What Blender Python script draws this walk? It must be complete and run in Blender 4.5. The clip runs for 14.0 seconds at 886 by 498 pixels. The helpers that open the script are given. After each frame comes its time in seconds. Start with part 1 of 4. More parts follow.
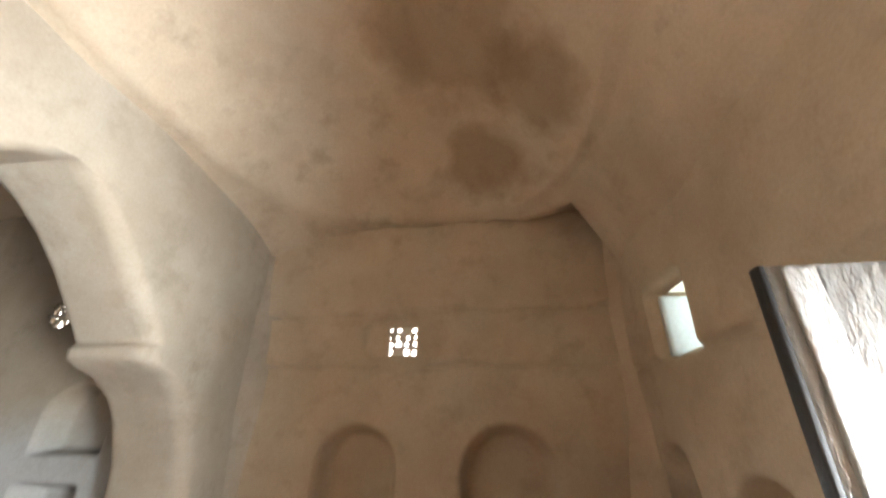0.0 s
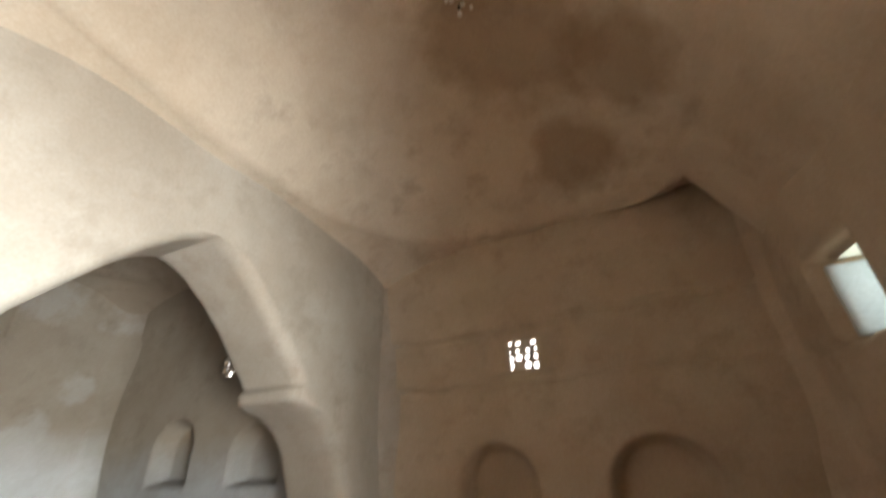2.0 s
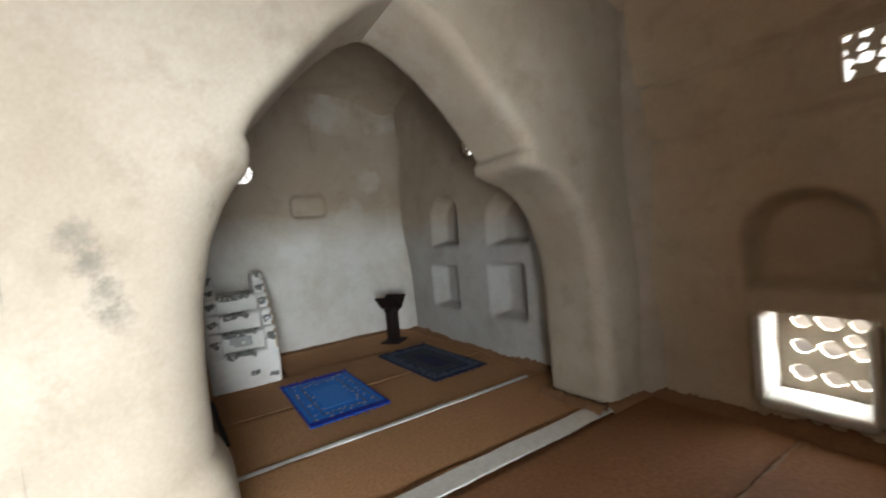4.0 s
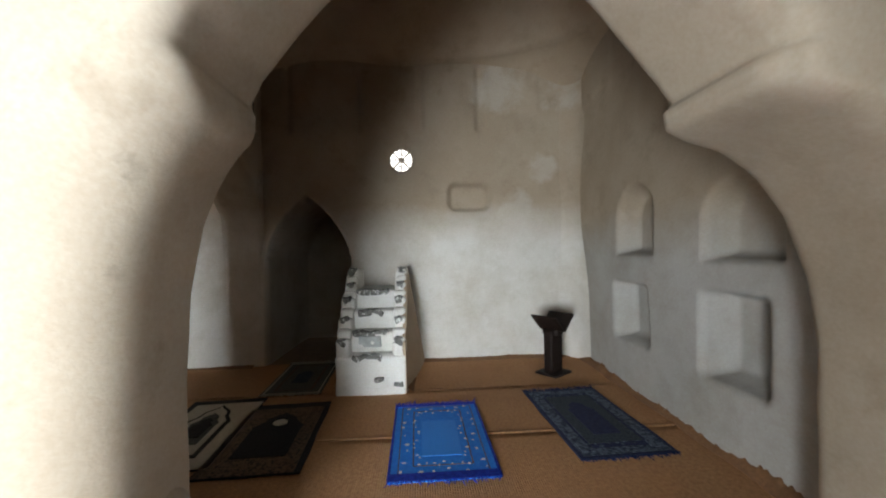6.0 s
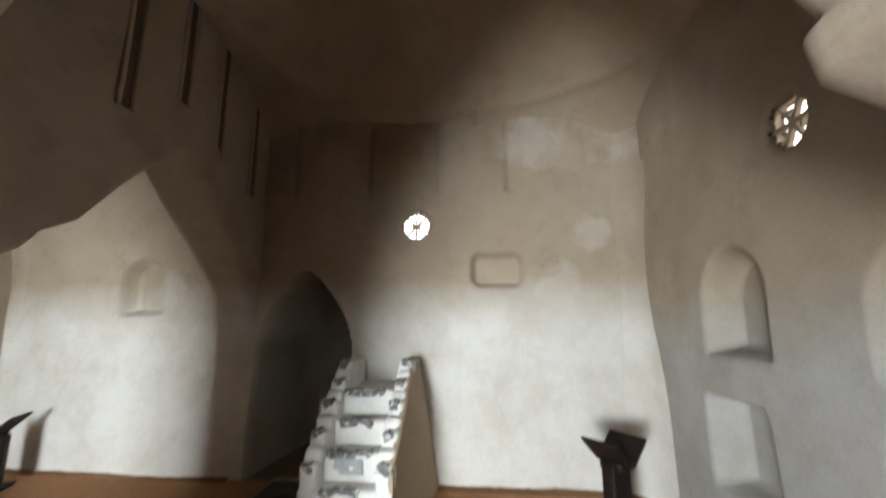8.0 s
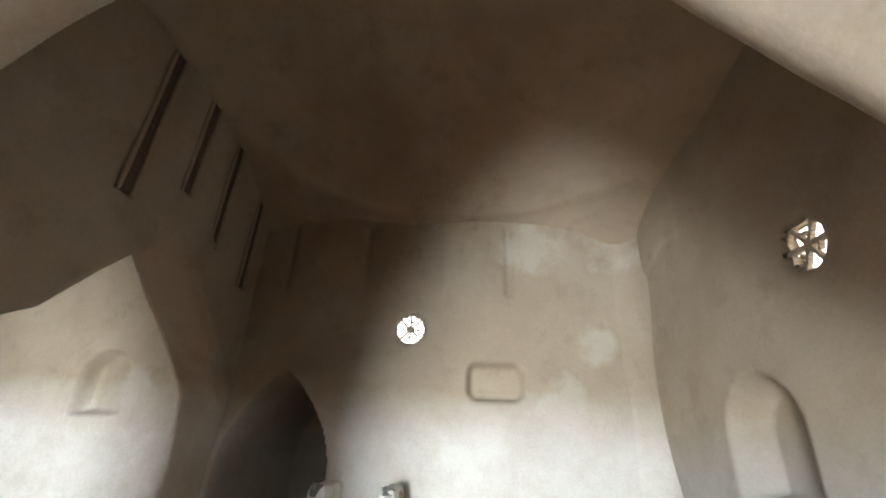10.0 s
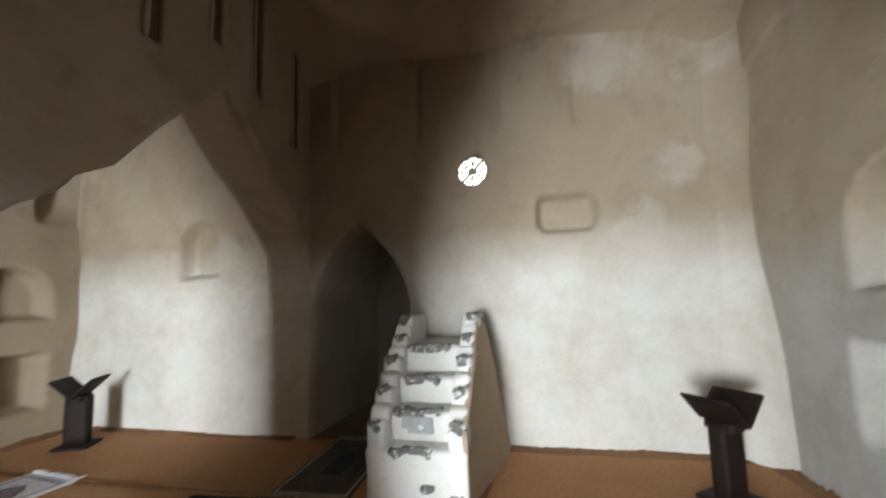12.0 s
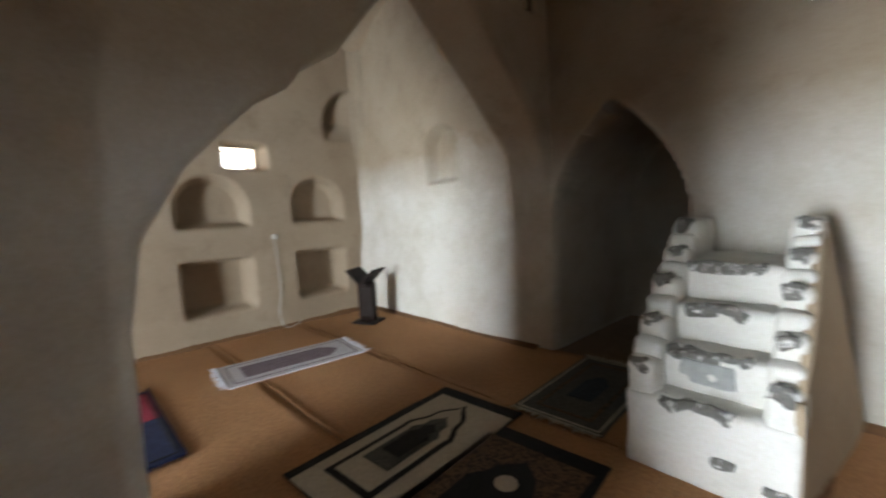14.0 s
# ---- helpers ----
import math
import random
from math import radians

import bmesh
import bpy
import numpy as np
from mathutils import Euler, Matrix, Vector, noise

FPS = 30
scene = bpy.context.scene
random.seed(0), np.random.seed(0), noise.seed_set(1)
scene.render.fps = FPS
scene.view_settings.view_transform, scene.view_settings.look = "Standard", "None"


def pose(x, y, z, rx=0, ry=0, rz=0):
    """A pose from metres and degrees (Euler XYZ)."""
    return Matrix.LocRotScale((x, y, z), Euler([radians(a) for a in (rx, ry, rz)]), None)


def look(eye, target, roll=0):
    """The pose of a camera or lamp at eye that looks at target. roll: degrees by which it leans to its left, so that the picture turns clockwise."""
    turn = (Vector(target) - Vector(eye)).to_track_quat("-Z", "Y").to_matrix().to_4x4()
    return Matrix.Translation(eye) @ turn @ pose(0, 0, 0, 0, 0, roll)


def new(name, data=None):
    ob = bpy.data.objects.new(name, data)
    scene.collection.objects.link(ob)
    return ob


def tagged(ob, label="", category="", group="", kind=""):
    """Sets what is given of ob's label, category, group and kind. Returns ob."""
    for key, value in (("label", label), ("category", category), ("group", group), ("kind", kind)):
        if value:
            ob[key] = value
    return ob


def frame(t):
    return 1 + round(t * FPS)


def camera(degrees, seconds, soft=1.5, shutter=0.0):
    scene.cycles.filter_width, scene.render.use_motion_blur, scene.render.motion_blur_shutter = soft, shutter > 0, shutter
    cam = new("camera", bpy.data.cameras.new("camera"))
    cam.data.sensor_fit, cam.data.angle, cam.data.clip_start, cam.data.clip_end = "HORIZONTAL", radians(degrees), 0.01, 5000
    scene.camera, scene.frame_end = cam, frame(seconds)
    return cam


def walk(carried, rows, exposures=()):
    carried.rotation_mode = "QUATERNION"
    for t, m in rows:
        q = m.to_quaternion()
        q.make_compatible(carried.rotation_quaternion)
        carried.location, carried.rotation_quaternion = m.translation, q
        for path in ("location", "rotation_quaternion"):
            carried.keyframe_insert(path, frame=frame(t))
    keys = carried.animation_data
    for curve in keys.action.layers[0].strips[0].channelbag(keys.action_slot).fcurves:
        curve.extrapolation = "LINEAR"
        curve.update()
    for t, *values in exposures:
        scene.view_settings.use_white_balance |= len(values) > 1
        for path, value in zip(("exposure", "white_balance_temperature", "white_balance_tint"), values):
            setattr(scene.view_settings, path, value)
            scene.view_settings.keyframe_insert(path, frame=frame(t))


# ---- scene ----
cam = camera(95.3, 14.0, 2.0, 0.4)
PATH = [
    (0, (0.742, 1.218, 1.36), (0.509, 3.011, 2.214), 0.4),
    (0.5, (0.737, 1.207, 1.424), (0.542, 2.842, 2.518), -0.6),
    (1, (0.738, 1.181, 1.414), (0.451, 2.75, 2.576), -2.2),
    (1.5, (0.731, 1.178, 1.407), (0.301, 2.709, 2.576), -3.0),
    (2, (0.738, 1.222, 1.42), (0.039, 2.855, 2.314), -3.1),
    (2.3, (0.803, 1.268, 1.463), (-0.099, 2.959, 2.033), -3.2),
    (2.5, (0.866, 1.302, 1.516), (-0.186, 2.962, 1.889), -4.0),
    (3, (0.894, 1.387, 1.469), (-0.465, 2.853, 1.501), -6.5),
    (3.5, (0.698, 1.496, 1.452), (-0.797, 2.824, 1.45), -4.7),
    (4, (0.508, 1.61, 1.389), (-1.188, 2.667, 1.319), -5.3),
    (4.2, (0.406, 1.634, 1.314), (-1.359, 2.571, 1.24), -4.4),
    (6.3, (-0.5, 2.581, 1.359), (-2.498, 2.589, 1.285), -1.8),
    (6.5, (-0.61, 2.615, 1.359), (-2.603, 2.607, 1.197), -2.2),
    (7, (-0.882, 2.729, 1.375), (-2.87, 2.675, 1.171), -0.5),
    (7.5, (-1.143, 2.877, 1.414), (-3.134, 2.7, 1.353), -1.1),
    (8, (-1.298, 2.959, 1.436), (-3.252, 2.746, 1.802), -0.2),
    (8.5, (-1.396, 2.922, 1.467), (-3.255, 2.803, 2.194), 1.6),
    (10.8, (-1.464, 2.915, 1.516), (-3.27, 2.731, 2.354), 2.7),
    (11, (-1.476, 2.916, 1.508), (-3.315, 2.683, 2.258), 2.7),
    (11.5, (-1.529, 2.862, 1.418), (-3.414, 2.57, 2.02), 1.2),
    (12, (-1.645, 2.758, 1.301), (-3.586, 2.326, 1.52), -2.0),
    (12.5, (-1.88, 2.717, 1.313), (-3.743, 1.99, 1.285), -2.6),
    (13, (-2.029, 2.571, 1.298), (-3.797, 1.644, 1.19), -2.1),
    (13.5, (-2.155, 2.436, 1.267), (-3.891, 1.456, 1.102), -2.0),
    (14, (-2.189, 2.423, 1.265), (-3.572, 0.993, 1.066), -2.7),
]
EXPOSE = [(0.0, 1.05), (1.5, 0.8), (3.0, -0.25), (4.0, -0.3), (5.2, -0.15), (6.0, 0.25), (6.5, 0.45), (7.0, 0.4), (7.5, 0.5), (8.5, 1.1), (11.0, 1.2), (12.5, 0.75), (14.0, 0.75)]
walk(cam, [(t, look(eye, target, roll)) for t, eye, target, roll in PATH], EXPOSE)

# ---- world and light ----


def make_world():
    world = bpy.data.worlds.new("sky")
    scene.world = world
    world.use_nodes = True
    nt = world.node_tree
    sky = nt.nodes.new("ShaderNodeTexSky")
    sky.sky_type = "NISHITA"
    sky.sun_disc = False
    sky.sun_elevation, sky.sun_rotation = radians(48), radians(120)
    bg = nt.nodes["Background"]
    bg.inputs["Strength"].default_value = 0.15
    nt.links.new(sky.outputs[0], bg.inputs[0])
    sun = new("sun", bpy.data.lights.new("sun", "SUN"))
    sun.data.energy, sun.data.angle, sun.data.color = 4.0, radians(0.5), (1.0, 0.94, 0.85)
    sun.matrix_world = look((8.7, -5.0, 11.1), (0, 0, 0))


def daylight(name, m, w, h, power, colour=(0.86, 0.945, 1.0), spread=180):
    lamp = new(name, bpy.data.lights.new(name, "AREA"))
    lamp.data.shape, lamp.data.size, lamp.data.size_y = "RECTANGLE", w, h
    lamp.data.energy, lamp.data.color = power, colour
    lamp.data.spread = radians(spread)
    lamp.matrix_world = m


def bright_haze():
    """The glaring, hazy distance all round."""
    m = bpy.data.materials.new("hazy_distance")
    m.use_nodes = True
    nt = m.node_tree
    glow = nt.nodes.new("ShaderNodeEmission")
    glow.inputs[0].default_value, glow.inputs[1].default_value = (1.0, 0.98, 0.95, 1), 2.5
    nt.links.new(glow.outputs[0], nt.nodes["Material Output"].inputs[0])
    bm = bmesh.new()
    bmesh.ops.create_cone(bm, cap_ends=False, segments=64, radius1=70, radius2=70, depth=46)
    bmesh.ops.translate(bm, verts=bm.verts, vec=(0, 0, 22.5))
    me = bpy.data.meshes.new("backdrop")
    bm.to_mesh(me)
    me.materials.append(m)
    tagged(new("backdrop", me), "bright hazy distance round the building", "backdrop", kind="structure")


make_world()
bright_haze()
daylight("doorway_daylight", pose(2.37, 1.0, 0.8, 0, 91, 3), 1.6, 1.2, 225, spread=118)
daylight("window_daylight", pose(-0.38, 5.02, 0.43, -90, 0, 0), 0.5, 0.5, 70)
daylight("window_daylight", pose(0.8, 5.02, 0.42, -90, 0, 0), 0.6, 0.5, 70)
daylight("window_daylight", pose(2.42, 3.75, 2.1, 0, 90, 0), 0.4, 0.4, 7, (0.6, 0.88, 1.0))
daylight("window_daylight", pose(-3.78, -2.75, 1.92, 90, 0, 0), 0.3, 0.2, 12)


# ---- materials ----
def material(name):
    m = bpy.data.materials.new(name)
    m.use_nodes = True
    nt = m.node_tree
    return m, nt, nt.nodes["Principled BSDF"]


def tex(nt, scale, detail=4, rough=0.55, stretch=None):
    geo = nt.nodes.new("ShaderNodeNewGeometry")
    vec = geo.outputs["Position"]
    if stretch:
        mp = nt.nodes.new("ShaderNodeMapping")
        mp.inputs["Scale"].default_value = stretch
        nt.links.new(vec, mp.inputs[0])
        vec = mp.outputs[0]
    n = nt.nodes.new("ShaderNodeTexNoise")
    n.inputs["Scale"].default_value, n.inputs["Detail"].default_value = scale, detail
    n.inputs["Roughness"].default_value = rough
    nt.links.new(vec, n.inputs["Vector"])
    return n.outputs["Fac"]


def ramp(nt, fac, lo, hi, a=(0, 0, 0), b=(1, 1, 1)):
    r = nt.nodes.new("ShaderNodeValToRGB")
    r.color_ramp.elements[0].position, r.color_ramp.elements[1].position = lo, hi
    r.color_ramp.elements[0].color, r.color_ramp.elements[1].color = (*a, 1), (*b, 1)
    nt.links.new(fac, r.inputs[0])
    return r.outputs[0]


def mix(nt, fac, a, b, mode="MIX"):
    m = nt.nodes.new("ShaderNodeMix")
    m.data_type, m.blend_type = "RGBA", mode
    for socket, v in ((m.inputs[0], fac), (m.inputs[6], a), (m.inputs[7], b)):
        if isinstance(v, (int, float)):
            socket.default_value = v
        elif isinstance(v, tuple):
            socket.default_value = (*v, 1)
        else:
            nt.links.new(v, socket)
    return m.outputs[2]


def bump(nt, bsdf, height, strength, distance):
    b = nt.nodes.new("ShaderNodeBump")
    b.inputs["Strength"].default_value, b.inputs["Distance"].default_value = strength, distance
    nt.links.new(height, b.inputs["Height"])
    nt.links.new(b.outputs[0], bsdf.inputs["Normal"])


def math_node(nt, op, a, b):
    n = nt.nodes.new("ShaderNodeMath")
    n.operation = op
    for s, v in ((n.inputs[0], a), (n.inputs[1], b)):
        if isinstance(v, (int, float)):
            s.default_value = v
        else:
            nt.links.new(v, s)
    return n.outputs[0]


def height_above(nt):
    geo = nt.nodes.new("ShaderNodeNewGeometry")
    sep = nt.nodes.new("ShaderNodeSeparateXYZ")
    nt.links.new(geo.outputs["Position"], sep.inputs[0])
    return sep.outputs


def plaster(name, tan, light, wash=None, wash_z=1.62, damp=None, pale=(), scuffs=()):
    """Hand-laid mud plaster, limewashed below wash_z where wash is given; damp: centre and radius of brown water stains."""
    m, nt, b = material(name)
    col = mix(nt, ramp(nt, tex(nt, 1.1, 5, 0.6), 0.35, 0.68), tan, light)
    col = mix(nt, ramp(nt, tex(nt, 3.7, 6, 0.65), 0.52, 0.75), col, tuple(c * 0.88 for c in tan))
    if wash:
        z = height_above(nt)[2]
        edge = math_node(nt, "ADD", z, math_node(nt, "MULTIPLY", tex(nt, 2.3, 5), 0.22))
        fac = ramp(nt, edge, (wash_z - 0.12) / 4, (wash_z + 0.36) / 4, (1, 1, 1), (0, 0, 0))
        edge4 = math_node(nt, "MULTIPLY", edge, 0.25)
        nt.links.new(edge4, fac.node.inputs[0])
        dirty = mix(nt, ramp(nt, tex(nt, 2.4, 6, 0.7), 0.42, 0.72), wash, (wash[0] * 0.8, wash[1] * 0.77, wash[2] * 0.71))
        col = mix(nt, fac, col, dirty)
    if damp:
        geo = nt.nodes.new("ShaderNodeNewGeometry")
        for (cx, cy, cz, r) in damp:
            d = nt.nodes.new("ShaderNodeVectorMath")
            d.operation = "DISTANCE"
            d.inputs[1].default_value = (cx, cy, cz)
            nt.links.new(geo.outputs["Position"], d.inputs[0])
            f = math_node(nt, "ADD", math_node(nt, "DIVIDE", d.outputs["Value"], 2 * r), math_node(nt, "MULTIPLY", tex(nt, 3.2, 4), 0.35))
            col = mix(nt, ramp(nt, f, 0.44, 0.58, (0.5, 0.5, 0.5), (0, 0, 0)), col, (0.20, 0.125, 0.068))
    for cx, cy, cz, r in pale:
        geo = nt.nodes.new("ShaderNodeNewGeometry")
        d = nt.nodes.new("ShaderNodeVectorMath")
        d.operation = "DISTANCE"
        d.inputs[1].default_value = (cx, cy, cz)
        nt.links.new(geo.outputs["Position"], d.inputs[0])
        f = math_node(nt, "ADD", math_node(nt, "DIVIDE", d.outputs["Value"], 2 * r), math_node(nt, "MULTIPLY", tex(nt, 2.6, 6, 0.7), 0.95))
        col = mix(nt, ramp(nt, f, 0.66, 0.82, (0.3, 0.3, 0.3), (0, 0, 0)), col, (0.56, 0.53, 0.48))
    for cx, cy, cz, r in scuffs:
        geo = nt.nodes.new("ShaderNodeNewGeometry")
        d = nt.nodes.new("ShaderNodeVectorMath")
        d.operation = "DISTANCE"
        d.inputs[1].default_value = (cx, cy, cz)
        nt.links.new(geo.outputs["Position"], d.inputs[0])
        f = math_node(nt, "ADD", math_node(nt, "DIVIDE", d.outputs["Value"], 2 * r), math_node(nt, "MULTIPLY", tex(nt, 16, 7, 0.75), 1.1))
        col = mix(nt, ramp(nt, f, 0.58, 0.9, (0.6, 0.6, 0.6), (0, 0, 0)), col, (0.13, 0.118, 0.10))
    col = mix(nt, ramp(nt, tex(nt, 60, 3), 0.3, 0.75), col, mix(nt, 1.0, col, (0.9, 0.88, 0.85), "MULTIPLY"))
    nt.links.new(col, b.inputs["Base Color"])
    b.inputs["Roughness"].default_value = 0.93
    b.inputs["Specular IOR Level"].default_value = 0.2
    hgt = math_node(nt, "ADD", math_node(nt, "MULTIPLY", tex(nt, 9, 6, 0.6), 1.0), math_node(nt, "MULTIPLY", tex(nt, 110, 3), 0.12))
    bump(nt, b, hgt, 0.35, 0.012)
    return m


def plain(name, colour, rough=0.8, vary=0.75, scale=30, metal=0.0, relief=0.15, spec=0.4):
    m, nt, b = material(name)
    col = mix(nt, ramp(nt, tex(nt, scale, 5, 0.6), 0.3, 0.72), colour, tuple(c * vary for c in colour))
    nt.links.new(col, b.inputs["Base Color"])
    b.inputs["Roughness"].default_value, b.inputs["Metallic"].default_value = rough, metal
    b.inputs["Specular IOR Level"].default_value = spec
    if relief:
        bump(nt, b, tex(nt, scale * 4, 3), relief, 0.01)
    return m


def woven(name, a, b_col, pitch=0.014):
    """Coarse jute matting: two crossing waves."""
    m, nt, b = material(name)
    geo = nt.nodes.new("ShaderNodeNewGeometry")
    waves = []
    for axis in ("X", "Y"):
        w = nt.nodes.new("ShaderNodeTexWave")
        w.bands_direction = axis
        w.inputs["Scale"].default_value = 0.314 / pitch
        w.inputs["Distortion"].default_value, w.inputs["Detail Scale"].default_value = 1.6, 3.0
        nt.links.new(geo.outputs["Position"], w.inputs["Vector"])
        waves.append(w.outputs["Fac"])
    knot = math_node(nt, "MULTIPLY", *waves)
    col = mix(nt, ramp(nt, tex(nt, 1.6, 5), 0.32, 0.7), a, b_col)
    col = mix(nt, ramp(nt, tex(nt, 45, 4), 0.35, 0.75), col, tuple(c * 0.7 for c in a))
    col = mix(nt, ramp(nt, knot, 0.0, 0.4, (0.35, 0.35, 0.35), (0, 0, 0)), col, tuple(c * 0.5 for c in a))
    nt.links.new(col, b.inputs["Base Color"])
    b.inputs["Roughness"].default_value = 0.9
    b.inputs["Specular IOR Level"].default_value = 0.25
    bump(nt, b, math_node(nt, "ADD", knot, math_node(nt, "MULTIPLY", tex(nt, 160, 2), 0.3)), 0.6, 0.012)
    return m


def flaked(name, skin, bare, scale):
    """Limewash flaking off in ragged spots and showing the grey mud under it."""
    m, nt, b = material(name)
    under = mix(nt, tex(nt, 70, 4), bare, tuple(c * 2.6 for c in bare))
    nt.links.new(mix(nt, ramp(nt, tex(nt, scale, 6, 0.7), 0.55, 0.61), under, skin), b.inputs["Base Color"])
    b.inputs["Roughness"].default_value, b.inputs["Specular IOR Level"].default_value = 0.95, 0.15
    bump(nt, b, tex(nt, scale, 6, 0.7), 0.7, 0.02)
    return m


def carved_wood(name):
    m, nt, b = material(name)
    nt.links.new(mix(nt, ramp(nt, tex(nt, 14, 5, 0.6, (1, 1, 0.15)), 0.3, 0.7), (0.19, 0.175, 0.165), (0.33, 0.315, 0.3)), b.inputs["Base Color"])
    b.inputs["Roughness"].default_value = 0.35
    b.inputs["Coat Weight"].default_value, b.inputs["Coat Roughness"].default_value = 0.6, 0.18
    bump(nt, b, tex(nt, 38, 4, 0.6, (1, 1, 0.5)), 0.75, 0.02)
    return m


def pile(name, a, b_col, scale=40):
    m, nt, b = material(name)
    col = mix(nt, ramp(nt, tex(nt, scale, 3), 0.42, 0.62), a, b_col)
    nt.links.new(col, b.inputs["Base Color"])
    b.inputs["Roughness"].default_value = 0.85
    b.inputs["Sheen Weight"].default_value = 0.03
    b.inputs["Specular IOR Level"].default_value = 0.2
    bump(nt, b, tex(nt, 300, 2), 0.4, 0.004)
    return m


TAN, TAN2, WHITE = (0.31, 0.245, 0.178), (0.39, 0.325, 0.25), (0.62, 0.6, 0.56)
M_WALL_W = plaster("limewashed_mud_plaster", TAN, TAN2, WHITE, 1.62, pale=[(-5.19, 3.45, 3.25, 0.42), (-5.0, 4.25, 3.2, 0.45), (-5.19, 4.0, 2.3, 0.3), (-5.19, 3.6, 1.75, 0.4), (-5.19, -0.4, 1.8, 0.35)])
# Limewash darkened for the north wall: its weaker light is in the colour.
M_WALL_NW = plaster("shaded_limewash_on_mud", TAN, TAN2, (0.42, 0.41, 0.39), 1.45)
M_WALL_E = plaster("brown_mud_plaster", (0.42, 0.33, 0.238), (0.51, 0.415, 0.31))
M_PILLAR = plaster("cream_mud_plaster", (0.33, 0.272, 0.208), (0.425, 0.37, 0.3), scuffs=[(-1.36, 1.27, 1.5, 0.12), (-1.36, 1.31, 1.4, 0.12), (-1.36, 1.34, 1.3, 0.11), (-1.36, 1.36, 1.2, 0.09), (-1.46, 1.74, 1.58, 0.09), (-1.5, 1.66, 1.3, 0.06)])
M_DOME_NE = plaster("stained_dome_plaster", (0.43, 0.34, 0.248), (0.54, 0.45, 0.345), damp=[(0.75, 4.1, 3.6, 0.5), (0.55, 3.1, 4.0, 0.85), (1.2, 3.3, 3.7, 0.6)])
M_DOME = plaster("dome_plaster", (0.31, 0.24, 0.172), (0.39, 0.315, 0.235))
M_MINBAR = plaster("white_limewash", (0.72, 0.71, 0.68), (0.8, 0.795, 0.77))
M_SCREEN = plaster("gypsum_screen", (0.5, 0.43, 0.34), (0.6, 0.54, 0.45))
M_WORN = flaked("worn_limewash", (0.70, 0.69, 0.66), (0.10, 0.097, 0.09), 26)
# Pale grey standing in for daylight on the high window's jamb.
M_LIT_JAMB = plaster("pale_lit_jamb", (0.42, 0.43, 0.43), (0.5, 0.51, 0.51))
M_BARE = plain("bare_grey_mud", (0.42, 0.43, 0.42), 0.95, 0.75, 22)
M_HOLE = plain("crumbled_plaster", (0.62, 0.58, 0.5), 0.95, 0.6, 40)
# Near-black for the shade inside the small dome holes.
M_HOLE_SHADE = plain("hole_shade", (0.05, 0.04, 0.03), 0.95, 0.6, 40)
# Dark brown standing in for the shade inside the grooves.
M_GROOVE_SHADE = plain("groove_shade", (0.12, 0.08, 0.05), 0.95, 0.5, 40)
M_JUTE = woven("jute_mat", (0.52, 0.27, 0.125), (0.6, 0.335, 0.165))
M_JUTE_RED = woven("red_brown_jute_mat", (0.26, 0.115, 0.05), (0.31, 0.145, 0.065))
M_FIBRE = plain("jute_fibre", (0.24, 0.12, 0.055), 0.9, 0.6, 60)
M_STRIP = plain("pale_threshold", (0.68, 0.65, 0.6), 0.85, 0.8, 25)
M_WOOD = plain("dark_stained_wood", (0.016, 0.009, 0.007), 0.6, 0.6, 25, spec=0.2)
M_SAND = plain("pale_sand", (0.58, 0.51, 0.41), 0.95, 0.8, 3)
M_EARTH = plain("earth_floor", (0.3, 0.2, 0.12), 0.95, 0.7, 8)
M_BLUE = pile("bright_blue_pile", (0.01, 0.17, 0.66), (0.015, 0.22, 0.74))
M_BLUE_D = pile("deep_blue_pile", (0.004, 0.02, 0.30), (0.008, 0.04, 0.42))
M_BLUE_L = pile("pale_blue_pile", (0.05, 0.27, 0.78), (0.015, 0.2, 0.7), 120)
M_NAVY = pile("navy_pile", (0.010, 0.014, 0.05), (0.018, 0.028, 0.08))
M_SLATE = pile("slate_pile", (0.018, 0.026, 0.042), (0.05, 0.062, 0.08), 60)
M_GREYBLUE = pile("grey_blue_motif", (0.09, 0.12, 0.17), (0.012, 0.018, 0.045), 38)
M_BLACK = pile("black_pile", (0.008, 0.007, 0.007), (0.014, 0.012, 0.012))
M_CREAM = pile("cream_pile", (0.50, 0.44, 0.35), (0.56, 0.50, 0.41))
M_BROWN = pile("brown_pile", (0.15, 0.088, 0.05), (0.035, 0.022, 0.016), 48)
M_OLIVE = pile("olive_grey_pile", (0.10, 0.10, 0.085), (0.055, 0.055, 0.05), 60)
M_LIGHTGREY = pile("pale_grey_pile", (0.62, 0.60, 0.62), (0.48, 0.46, 0.50), 60)
M_PLUM = pile("plum_pile", (0.09, 0.055, 0.075), (0.30, 0.25, 0.28), 55)
M_RED = pile("crimson_pile", (0.22, 0.010, 0.03), (0.36, 0.035, 0.075), 40)
M_PLASTIC = plain("white_plastic", (0.75, 0.74, 0.70), 0.4, 0.93, 10, relief=0)
M_DOOR = carved_wood("varnished_carved_wood")
M_EDGE = plain("black_door_edge", (0.02, 0.018, 0.017), 0.6, 0.6, 30)


# ---- builders ----
def link(name, verts, faces, mat, parent=None, smooth=True, label=""):
    me = bpy.data.meshes.new(name)
    me.from_pydata([tuple(v) for v in verts], [], [tuple(f) for f in faces])
    me.materials.append(mat)
    if smooth:
        me.polygons.foreach_set("use_smooth", [True] * len(me.polygons))
    me.update()
    ob = new(name, me)
    if parent:
        ob.parent = parent
    if label:
        ob["label"] = label
    return ob


